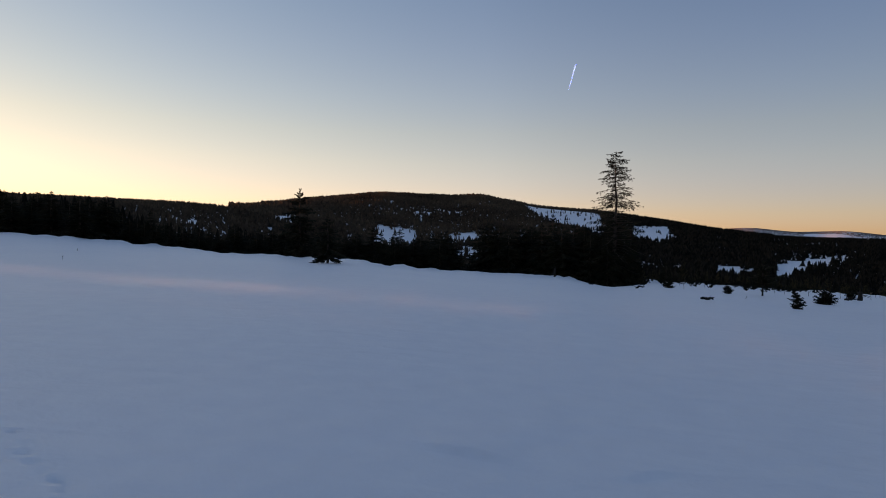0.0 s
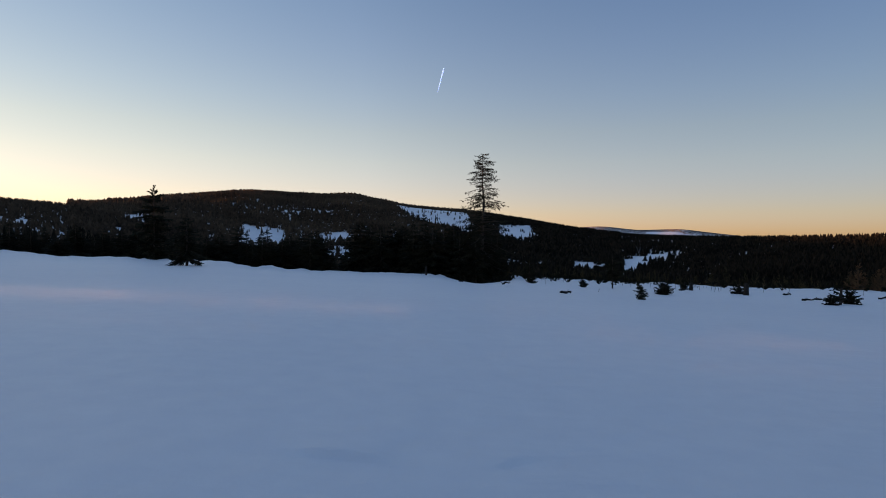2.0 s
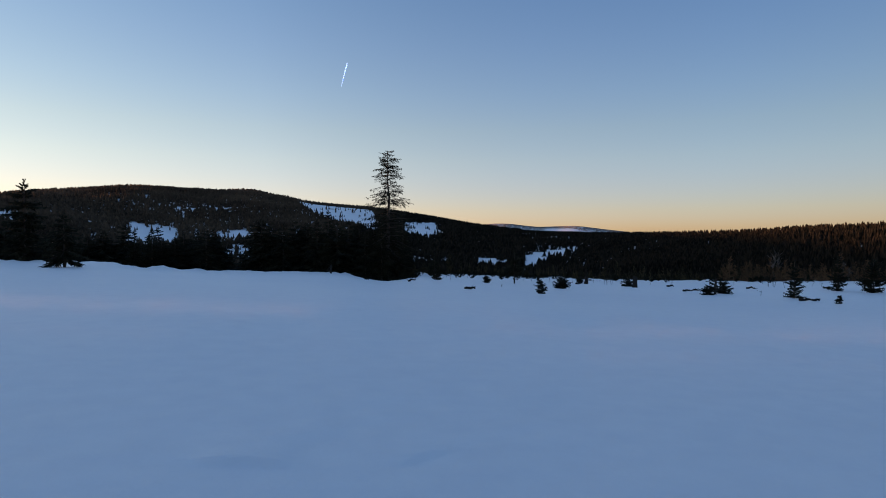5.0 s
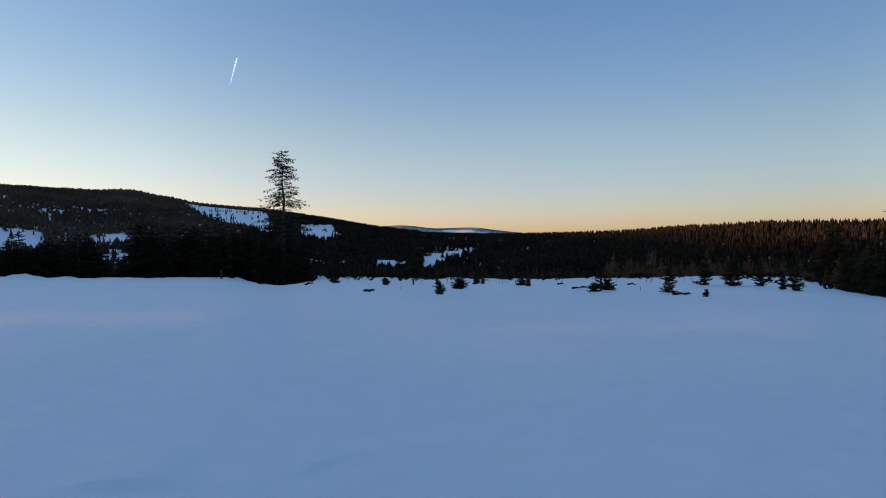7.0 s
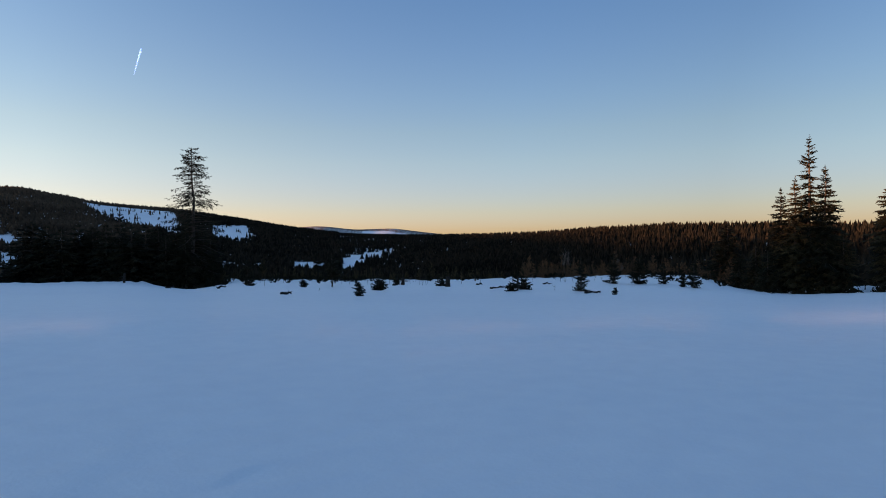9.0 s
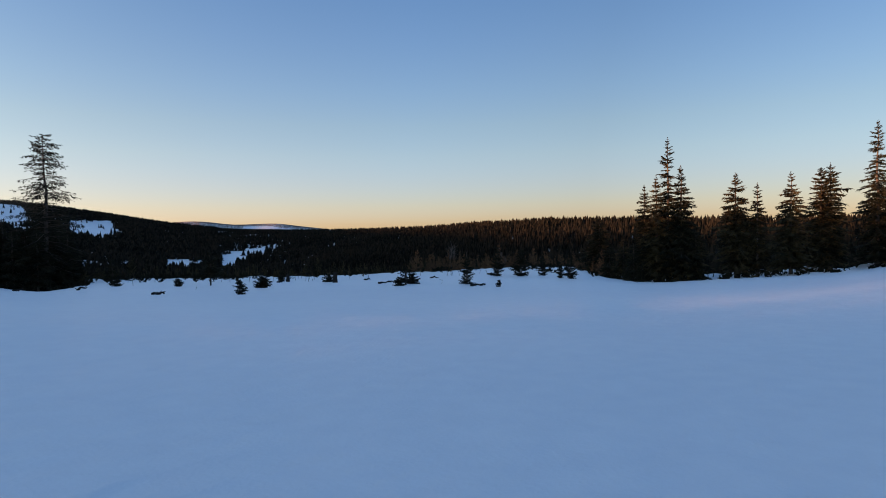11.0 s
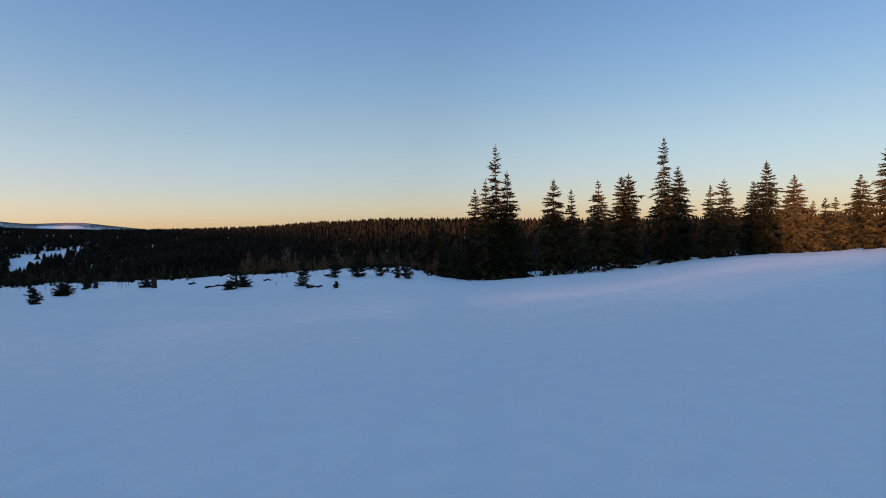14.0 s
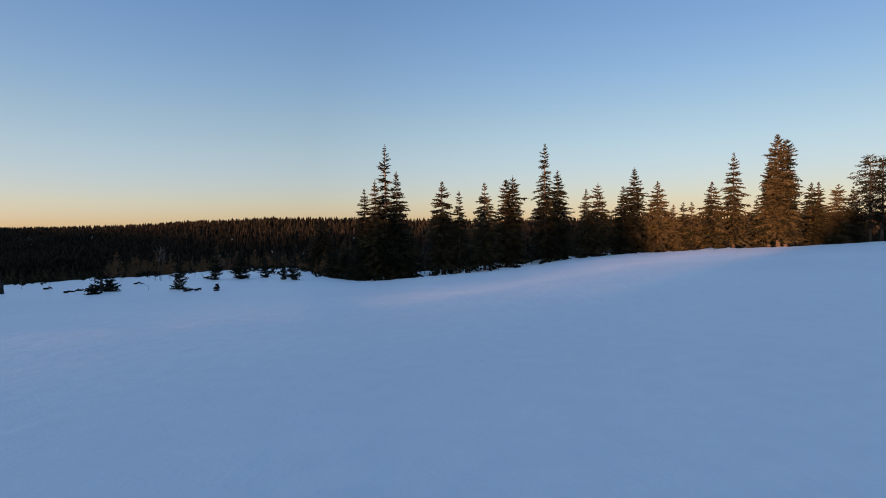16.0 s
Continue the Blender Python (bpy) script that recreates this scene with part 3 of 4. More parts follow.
    p = top + np.stack([np.zeros(t), np.zeros(t), -tall * (np.arange(t) // 4) / 4.0 - 0.02], 1)
    a = np.arange(t) * 1.57 + rng.uniform(0, 6, t)
    way = np.stack([np.cos(a), np.sin(a), rng.uniform(0.2, 0.9, t)], 1)
    way /= np.linalg.norm(way, axis=1)[:, None]
    size = (0.06 + 0.30 * tall * (0.2 + (np.arange(t) // 4) / 4.0)) * rng.uniform(0.7, 1.3, t)
    pieces.append(needle_sprays(p, way, size, 0.02 + 0.06 * size, rng, True))
    v, f = joined(pieces)
    return two_tone(limb, limb_faces, v, f, mat or NEEDLES)


def old_crown_mesh(height, profile, seed, limbs=7.0, low=0.1, laterals=10, sprays=9, spray=0.2, hang=0.55, rise=0.1, droop=0.4, gaps=0.1, ragged=0.35, thick=1.0, lean=(0, 0), tuft=0.0, crest=0.7, tiered=0.38, mat=None):
    """Crown of a grown spruce: limbs that sag and lift at the tip, side branches hanging from them, needle sprays on those."""
    rng = np.random.default_rng(seed)
    profile = np.asarray(profile, float)
    n = int(limbs * height * (1 - low))
    u = low + (0.99 - low) * (np.arange(n) + rng.uniform(-0.6, 0.6, n)) / n
    whorl = rng.uniform(0.45, 0.75) / height
    u = u * (1 - tiered) + tiered * (np.round(u / whorl) * whorl + 0.3 * whorl * np.sin(np.round(u / whorl) * 2.7 + seed)) + rng.normal(0, 0.13 * whorl, n)
    u = np.clip(u, low, 0.992)
    keep = rng.random(n) > gaps * (1 + 0.9 * np.sin(u * 31 + seed))
    u = u[keep]
    n = len(u)
    length = np.interp(u, profile[:, 0], profile[:, 1]) * np.clip(1 + ragged * rng.normal(0, 0.6, n), 0.35, 1.45)
    turn = np.arange(n) * 2.4 + rng.uniform(-0.7, 0.7, n)
    out = np.stack([np.cos(turn), np.sin(turn), np.zeros(n)], 1)
    side = np.stack([-np.sin(turn), np.cos(turn), np.zeros(n)], 1)
    up = np.array([0, 0, 1.0])
    lift = rise * rng.uniform(0.2, 1.6, n) + crest * np.clip((u - 0.86) / 0.14, 0, 1)
    sag = droop * rng.uniform(0.5, 1.5, n) * (1.2 - 0.7 * u)
    root = np.stack([lean[0] * u ** 1.5 * height, lean[1] * u ** 1.5 * height, u * height], 1)

    def along(s):
        d = length[:, None] * s
        z = d * (lift[:, None] - sag[:, None] * s + 0.9 * sag[:, None] * np.clip(s - 0.55, 0, 1))
        bend = 0.16 * np.sin(s * 3.3 + turn[:, None] * 5) * d
        return root[:, None] + out[:, None] * d[..., None] + side[:, None] * bend[..., None] + up * z[..., None]

    pieces = []
    line = along(np.broadcast_to(np.array([0, 0.33, 0.66, 1.0]), (n, 4)))
    fat = (0.008 + 0.011 * length)[:, None] * np.array([1, 0.75, 0.5, 0.15])
    ring = np.stack([line + side[:, None] * (math.cos(g) * fat)[..., None] + up * (math.sin(g) * fat)[..., None] for g in (0.5, 2.6, 4.7)], 2)
    b, i, j = np.meshgrid(np.arange(n), np.arange(3), np.arange(3), indexing="ij")
    k = (j + 1) % 3
    pieces.append((ring.reshape(-1, 3), np.stack([b * 12 + i * 3 + j, b * 12 + i * 3 + k, b * 12 + (i + 1) * 3 + k, b * 12 + (i + 1) * 3 + j], -1).reshape(-1, 4)))
    # side branches in turn to both sides
    m = laterals
    s = np.clip(0.14 + 0.86 * (np.arange(m)[None] + rng.random((n, m))) / m, 0, 1)
    p = along(s)
    hand = np.where((np.arange(m)[None] + rng.integers(0, 2, (n, 1))) % 2 == 0, 1.0, -1.0) * rng.uniform(0.35, 1.0, (n, m))
    way = out[:, None] * rng.uniform(0.2, 0.9, (n, m, 1)) + side[:, None] * hand[..., None] + up * (rng.normal(-hang, 0.3, (n, m)) * (1.15 - 0.75 * u[:, None]))[..., None]
    way /= np.linalg.norm(way, axis=2)[..., None]
    reach_out = np.clip(0.42 * length[:, None] * (1.15 - 0.75 * s), 0.05, 0.8) * rng.uniform(0.5, 1.3, (n, m))
    live = rng.random((n, m)) > 0.1 + tuft * (0.7 - s)
    p, way, reach_out = p[live], way[live], reach_out[live]
    pieces.append(needle_sprays(p, way, reach_out, np.full(len(p), 0.012 * thick), rng, False))
    q = len(p)
    v = (np.arange(sprays)[None] + rng.random((q, sprays))) / sprays
    base = p[:, None] + way[:, None] * (reach_out[:, None] * v)[..., None]
    go = way[:, None] * 0.8 + rng.normal(0, 0.55, (q, sprays, 3)) - up * (0.35 * hang)
    go /= np.linalg.norm(go, axis=2)[..., None]
    size = spray * (1.1 - 0.45 * v) * rng.uniform(0.6, 1.3, (q, sprays)) * np.clip(reach_out / 0.3, 0.22, 1.2)[:, None]
    pieces.append(needle_sprays(base.reshape(-1, 3), go.reshape(-1, 3), size.ravel(), (thick * (0.007 + 0.095 * size)).ravel(), rng, False))
    v, f = joined(pieces[1:])
    return two_tone(*pieces[0], v, f, mat or NEEDLES)


def trunk_mesh(height, radius, seed, lean=(0, 0), mat=None, sides=8):
    rng = np.random.default_rng(seed)
    s = np.linspace(0, 1, 9)
    pts = np.stack([lean[0] * s ** 1.5 * height, lean[1] * s ** 1.5 * height, s * height - 0.4 * (s == 0)], 1)
    pts[1:-1, :2] += rng.normal(0, 0.006 * height, (7, 2)) * 0.5
    rad = radius * (1 - s) ** 0.85 + 0.012
    rad[0] *= 1.35
    v, f = tube(pts, rad, sides)
    return mesh_from("trunk", v, f, mat or BARK, True)


CONE = ((0.0, 0.85), (0.12, 1.0), (0.36, 0.92), (0.60, 0.72), (0.76, 0.50), (0.88, 0.27), (0.95, 0.12), (1.0, 0.03))
SPIRE = ((0.0, 0.85), (0.12, 1.0), (0.36, 0.86), (0.56, 0.60), (0.70, 0.42), (0.82, 0.33), (0.90, 0.22), (0.96, 0.10), (1.0, 0.03))
FULL = ((0.0, 0.85), (0.15, 1.0), (0.5, 0.88), (0.72, 0.62), (0.86, 0.36), (0.95, 0.14), (1.0, 0.04))
BLUNT = ((0.0, 0.75), (0.12, 1.0), (0.42, 0.92), (0.68, 0.70), (0.84, 0.50), (0.94, 0.28), (1.0, 0.10))
FLAT_TOP = ((0.0, 0.8), (0.3, 1.0), (0.50, 1.0), (0.62, 0.84), (0.75, 0.64), (0.88, 0.49), (0.96, 0.42), (1.0, 0.31))
BROAD = ((0.0, 0.6), (0.15, 0.95), (0.4, 1.0), (0.62, 0.88), (0.78, 0.66), (0.88, 0.44), (0.95, 0.2), (1.0, 0.03))
OPEN = ((0.0, 0.3), (0.3, 0.75), (0.5, 1.0), (0.75, 0.8), (0.92, 0.45), (1.0, 0.12))


def spruce(label, az, r, height, radius, shape=CONE, seed=1, name="spruce_tree", group="spruces along the snowfield", category="spruce", trunk_radius=None, trunk_mat=None, sink=0.0, lean=(0, 0), grown=False, **crown):
    """A spruce: an empty at its foot, with a trunk and a crown."""
    foot = tagged(new(name), label, category, group)
    foot.matrix_world = Matrix.Translation(at(az, r, -sink)) @ pose(0, 0, 0, 0, 0, seed * 77 % 360 if lean == (0, 0) else az)
    part_of(foot, "trunk", trunk_mesh(height, trunk_radius or 0.014 * height + 0.02, seed, lean, trunk_mat))
    profile = [(u, w * radius) for u, w in shape]
    part_of(foot, "crown", (old_crown_mesh if grown else tiered_crown_mesh)(height, profile, seed, lean=lean, **crown))
    return foot


def reach(az, r, top):
    """The height of a tree at that place whose tip stands at the angle top above the eye's level."""
    return EYE + r * math.tan(radians(top)) - float(ground_height(az, r))


def rim(az):
    return float(knots(RIM, 1, az))


def field_distance(az, base):
    """How far off the ground is seen at the angle base."""
    rs = np.linspace(15, rim(az) + 4, 700)
    e = np.degrees(np.arctan((ground_height(az, rs) - EYE) / rs))
    hit = np.where(e >= base)[0]
    return float(rs[hit[0]]) if len(hit) else rim(az) + 1


# the tall lone spruce with its broken flat top, and the dense ones at its foot
r = rim(-10.85) + 1.5
spruce("tall old spruce with a thin, flat-topped crown", -10.85, r, reach(-10.85, r, 8.55), 2.55, FLAT_TOP, 3, grown=True, limbs=22, laterals=10, sprays=8, gaps=0.28, ragged=0.45, thick=1.25, droop=0.55, rise=0.16, hang=0.6, spray=0.19, trunk_radius=0.25, low=0.10, crest=0.25, tiered=0.2, mat=SHADED_NEEDLES)
for az, top, w, seed, back in ((-9.4, 1.5, 1.5, 4, 2.4), (-12.3, 1.3, 1.5, 5, 2.6), (-11.0, 1.6, 1.7, 6, 2.8), (-10.2, 0.9, 1.4, 7, 0.9), (-11.7, 0.6, 1.4, 8, 0.9), (-8.6, 0.7, 1.3, 15, 2.0)):
    r = rim(az) + back
    spruce("dense dark spruce beside the tall lone one", az, r, reach(az, r, top), w, FULL, seed, whorl=0.36, gaps=0.03, low=0.12, mat=SHADED_NEEDLES)

# spruces by the rim to the west
r = rim(19.3) + 1
spruce("slender spruce with open, layered boughs", 19.6, r, reach(19.6, r, 4.75), 1.5, BROAD, 9, whorl=0.42, ring=9, full=0.17, fringe=22, gaps=0.10, ragged=0.4, low=0.07, droop=0.4, rise=0.2, leader=0.06, trunk_radius=0.09, mat=SHADED_NEEDLES)
r = field_distance(16.95, -2.4)
spruce("dense dark spruce at the snowfield's rim", 16.95, r, reach(16.95, r, 2.2), 1.3, CONE, 10, whorl=0.34, gaps=0.05, ragged=0.35, low=0.14, mat=SHADED_NEEDLES)
r = rim(20.6) + 6
spruce("dark spruce a little behind the rim", 20.9, r, reach(20.9, r, 1.3), 1.6, FULL, 11, whorl=0.36, gaps=0.03, low=0.04, mat=SHADED_NEEDLES)

# the eastern row: label, bearing, angle of the tip, half width in degrees, shape, setback, seed, gaps, bare stem
ROW = [("spruce with a bare upper spire, in a clump", -66.55, 8.3, 1.57, SPIRE, 3.0, 21, 0.20, 0.05), ("dark conical spruce in a close clump", -67.65, 5.75, 1.53, CONE, 2.5, 22, 0.04, 0.04),
       ("brownish spruce in a close clump", -65.55, 5.0, 1.44, CONE, 3.0, 23, 0.05, 0.04), ("dark spruce at the edge of a clump", -64.5, 4.1, 1.25, CONE, 3.0, 24, 0.05, 0.06),
       ("low dense spruce touching the snow", -62.6, -0.9, 1.08, FULL, 1.0, 25, 0.03, 0.02), ("low dark spruce touching the snow", -61.3, -1.7, 0.95, FULL, -2.0, 58, 0.05, 0.02), ("low dark spruce touching the snow", -63.5, -1.3, 0.95, CONE, -0.5, 59, 0.05, 0.02), ("dark spruce with a long whip above its crown", -60.4, 1.3, 1.71, CONE, 6.0, 26, 0.03, 0.03), ("low dense spruce touching the snow", -68.9, 0.4, 1.08, FULL, 1.4, 57, 0.03, 0.02),
       ("full spruce with drooping boughs", -72.15, 4.8, 1.75, CONE, 2.5, 27, 0.05, 0.09), ("slim spruce with a pale trunk", -73.8, 3.85, 1.15, CONE, 1.5, 28, 0.08, 0.10),
       ("spruce with layered drooping boughs", -76.3, 4.62, 1.5, CONE, 4.0, 29, 0.08, 0.10), ("broad spruce, the lower of a pair of tops", -78.45, 4.8, 1.30, BLUNT, 4.0, 31, 0.08, 0.08), ("broad spruce with a twin top", -79.1, 5.15, 1.30, BLUNT, 3.5, 30, 0.10, 0.10),
       ("tall dark spruce with a thin spire", -82.2, 8.2, 1.57, SPIRE, 4.0, 32, 0.12, 0.05), ("full dark spruce beside a spire", -83.4, 5.58, 1.57, CONE, 4.0, 33, 0.04, 0.05)]
ROW2 = [("small slim spruce in the row", -86.1, 3.72, 1.12, CONE, 4.0, 34, 0.08, 0.05), ("spruce with a sparse top", -87.2, 4.27, 1.35, FULL, 4.0, 35, 0.12, 0.06),
        ("dark spruce beside a taller one", -89.5, 3.9, 1.26, CONE, 3.0, 36, 0.04, 0.05), ("tall narrow dark spruce with a thin top", -90.5, 5.6, 1.40, CONE, 3.0, 37, 0.07, 0.05),
        ("full sunlit spruce, orange in evening light", -92.55, 4.25, 1.53, CONE, 2.5, 38, 0.05, 0.06), ("small young spruce in the eastern row", -93.9, 2.05, 0.95, CONE, 2.5, 39, 0.06, 0.05),
        ("small young spruce in the eastern row", -94.75, 2.25, 0.99, CONE, 2.8, 40, 0.06, 0.05), ("small young spruce in the eastern row", -95.45, 2.25, 0.99, CONE, 2.5, 41, 0.06, 0.05)]
ROW3 = [("sunlit spruce in a close row", -97.1, 4.0, 1.44, CONE, 2.5, 42, 0.06, 0.06), ("tall sunlit spruce with open upper boughs", -98.85, 6.45, 1.53, SPIRE, 2.5, 43, 0.10, 0.10),
        ("small dark spruce in a gap", -100.65, 2.4, 0.99, CONE, 4.0, 44, 0.05, 0.05), ("stout sunlit spruce with a bent tip", -102.3, 7.75, 1.38, BLUNT, 2.0, 45, 0.05, 0.12),
        ("stout sunlit spruce with many stems", -102.85, 7.3, 1.28, BLUNT, 2.2, 46, 0.05, 0.12), ("sunlit spruce in a multi-stemmed clump", -101.6, 5.6, 1.08, FULL, 2.5, 47, 0.05, 0.12),
        ("narrow spruce, upper half sunlit", -104.65, 3.6, 1.03, FULL, 6.0, 48, 0.06, 0.06), ("narrow spruce, upper half sunlit", -105.15, 3.6, 1.03, CONE, 6.0, 49, 0.06, 0.06),
        ("spruce with a sunlit top", -106.5, 3.35, 1.17, FULL, 6.0, 50, 0.06, 0.06), ("thin spruce at the wood's edge", -107.5, 3.1, 0.99, CONE, 7.0, 51, 0.08, 0.06),
        ("tall spruce with a long bare trunk", -108.6, 5.5, 1.15, OPEN, 6.0, 52, 0.2, 0.24), ("tall spruce with a long bare trunk", -109.4, 5.4, 1.0, OPEN, 6.0, 53, 0.2, 0.24),
        ("dark spruce in a close row", -111.5, 4.2, 1.26, CONE, 5.0, 54, 0.06, 0.05), ("dark spruce in a close row", -113.5, 4.8, 1.26, CONE, 5.0, 55, 0.06, 0.05)]
# trees labelled dark take the needles with shade in their colour
for label, az, top, wide, shape, back, seed, gaps, stem in ROW + ROW2 + ROW3:
    r = rim(az) + back
    h = reach(az, r, top)
    if shape is OPEN:
        spruce(label, az, r, h, 1.32 * r * math.tan(radians(wide)), shape, seed, grown=True, limbs=18, laterals=8, sprays=8, spray=0.24, thick=1.6, gaps=gaps, ragged=0.3 + gaps, droop=0.5, hang=0.3, low=stem, tuft=0.5, mat=SHADED_NEEDLES)
    else:
        spruce(label, az, r, h, r * math.tan(radians(wide)), shape, seed, whorl=0.38 if gaps > 0.09 else 0.33, gaps=gaps, ragged=0.25 + gaps, low=stem, leader=0.14 if "whip" in label else 0.06 if gaps > 0.09 else 0.04,
               lean=(-0.012, 0) if "bent" in label else (0, 0), trunk_mat=PALE_BARK if "pale" in label else None, mat=SHADED_NEEDLES if "dark" in label else None)


# ---------------------------------------------------------------- the dark belt of spruces behind the rim, from a few grown shapes
models = []
for k, (shape, h, w) in enumerate(((CONE, 6.0, 1.5), (FULL, 5.5, 1.6), (CONE, 7.0, 1.4), (SPIRE, 7.0, 1.3), (FULL, 6.5, 1.9))):
    m = spruce("dark spruce in the belt behind the snowfield", 30, 90, h, w, shape, 70 + k, group="belt of spruces behind the rim", whorl=0.36, gaps=0.04, low=0.04, mat=SHADED_NEEDLES)
    models.append((m, h))
used = set()


def belt_tree(az, r, top, k, rng):
    m, h = models[k]
    size = max(1.5, reach(az, r, top)) / h
    wide = size ** 0.6 * rng.uniform(1.1, 1.5)
    place = Matrix.Translation(at(az, r, -0.1)) @ pose(0, 0, 0, 0, 0, rng.uniform(0, 360))
    if k in used:
        t = copy_thing(m, place)
    else:
        used.add(k)
        t = m
        t.matrix_world = place
    t.scale = (wide, wide, size)
    return t


rng = np.random.default_rng(5)
marked = [(12.5, 1.35, 0), (11.8, 0.85, 3), (10.43, 0.95, 3), (9.95, 1.15, 3), (8.6, 0.2, 0), (7.9, 0.5, 1), (6.75, 0.9, 0), (5.9, 0.8, 1), (5.3, 1.0, 2), (1.15, 1.85, 4), (0.2, 1.65, 1), (-0.8, 1.45, 0), (-2.0, 1.75, 1), (-3.0, 1.5, 4),
          (-4.0, 1.85, 0), (-5.05, 2.83, 3), (-5.9, 1.6, 1), (-7.0, 1.7, 1), (-8.0, 1.5, 0), (39.8, 3.7, 2), (37.1, 3.2, 2), (32.5, 2.3, 0), (25.5, 1.3, 0), (23.4, 1.0, 3), (42.4, 3.2, 0), (14.2, 0.6, 1), (15.3, 0.3, 4)]
for az, top, k in marked:
    belt_tree(az, rim(az) + (rng.uniform(12, 16) if 12 < az < 19 else rng.uniform(3, 9)), top, k, rng)
for n in range(95):
    az = 57 - n * 0.71 + rng.uniform(-0.3, 0.3)
    if 1.7 < az < 4.9 or -13 < az < -9.6 or az > 46:
        continue
    top = np.interp(az, [-10, 5, 12, 25, 33, 36, 44, 45, 55, 57], [0.9, 0.5, 0.0, 0.6, 1.7, 3.0, 3.2, 0.8, 0.8, 3.5]) + rng.uniform(-0.6, 0.6)
    belt_tree(az, rim(az) + rng.uniform(14 if 12 < az < 19 else 2, 22), top, int(rng.integers(0, 5)), rng)


# ---------------------------------------------------------------- young trees on the open ground
YOUNG = [("small round-headed spruce on a bare stem", -23.3, -1.45, -4.5, 1.00, FULL, 0.28), ("young dark spruce on open snow", -15.45, -1.72, -4.05, 0.55, CONE, 0.03),
         ("tiny dark spruce in the snow", -20.58, -3.78, -4.45, 0.37, FULL, 0.0), ("small leaning spruce in the snow", -25.95, -3.85, -5.45, 0.44, CONE, 0.0),
         ("low spreading spruce bush", -27.8, -3.9, -4.94, 0.78, FULL, 0.0), ("young spruce with a bare leader", -47.6, -1.97, -5.15, 0.63, SPIRE, 0.03),
         ("young spruce with a bare leader", -50.6, -1.5, -4.4, 0.67, SPIRE, 0.0), ("young dark spruce on open snow", -52.95, -1.75, -4.43, 0.78, CONE, 0.0),
         ("small dark spruce on open snow", -55.05, -2.4, -4.37, 0.48, CONE, 0.0), ("small spruce with layered boughs", -56.7, -3.46, -4.6, 0.33, CONE, 0.0),
         ("young dark spruce on open snow", -57.65, -2.4, -4.68, 0.63, CONE, 0.0), ("tiny spruce alone in the snow", -50.75, -4.83, -5.42, 0.22, FULL, 0.0),
         ("wind-broken spruce bush in the snow", -42.05, -4.0, -5.0, 0.72, FULL, 0.0), ("small dark bush in the snow", -40.9, -4.4, -5.17, 0.5, FULL, 0.0),
         ("small dark bush beside a stump", -34.05, -3.9, -4.6, 0.42, FULL, 0.0), ("low dark bush beside a stump", -29.5, -3.95, -4.37, 0.4, FULL, 0.0), ("small dark spruce at the clearing's edge", -15.8, -3.45, -4.16, 0.42, CONE, 0.0)]
for k, (label, az, top, base, wide, shape, low) in enumerate(YOUNG):
    r = field_distance(az, base)
    h = reach(az, r, top)
    spruce(label, az, r, h, r * math.tan(radians(wide)), shape, 120 + k, name="young_spruce", category="young tree", group="young trees on the open snow", whorl=0.09 + 0.05 * h, ring=11 if "bush" in label else 9, gaps=0.12, ragged=0.6 if "bush" in label else 0.45,
           full=0.12, fringe=24, spray=0.28, low=low + 0.03, droop=0.25, rise=0.45, leader=0.10, trunk_radius=0.02 + 0.01 * h, mat=SHADED_NEEDLES, lean=(-0.2, 0) if "leaning" in label else (0, 0))


# ---------------------------------------------------------------- thicket of browned saplings along the far edge of the clearing
def thicket(name, label, seed, az0, az1, count, deep, tall=2.6, mat=BROWN_NEEDLES):
    rng = np.random.default_rng(seed)
    pieces = []
    for n in range(count):
        az = rng.uniform(az0, az1)
        r = rim(az) + rng.uniform(-3, deep)
        h = rng.uniform(0.3 * tall, tall) * (1.0 + 0.5 * (rng.random() < 0.15))
        foot = np.array(at(az, r, -0.05))
        m = int(16 + 12 * h)
        u = rng.random(m) ** 0.8
        turn = rng.uniform(0, 6.283, m)
        out = np.stack([np.cos(turn), np.sin(turn), np.full(m, 0.0)], 1)
        p = foot + np.stack([np.zeros(m), np.zeros(m), (0.08 + 0.9 * u) * h], 1)
        way = out + np.array([0, 0, 1.0]) * rng.normal(0.9, 0.45, (m, 1))
        way /= np.linalg.norm(way, axis=1)[:, None]
        length = (0.12 + 0.42 * (1 - u)) * h * rng.uniform(0.5, 1.1, m) * 0.8
        pieces.append(needle_sprays(p, way, length, 0.02 + 0.05 * length, rng))
        stem = needle_sprays(foot[None], np.array([[0.02, 0.0, 1.0]]), np.array([h * 1.12]), np.array([0.025]), rng)
        pieces.append(stem)
    v, f = joined(pieces)
    return tagged(new(name, mesh_from(name, v, f, mat)), label, "thicket", kind="stuff")


thicket("thicket", "browned young spruces at the clearing's far edge", 31, -61, -42, 560, 26, 2.5)
thicket("thicket", "low dark saplings at the clearing's far edge", 32, -43.5, -13, 360, 24, 2.0, NEEDLES)
thicket("thicket", "low dark brush under the eastern spruces", 33, -114, -62, 170, 5, 0.7, SHADED_NEEDLES)


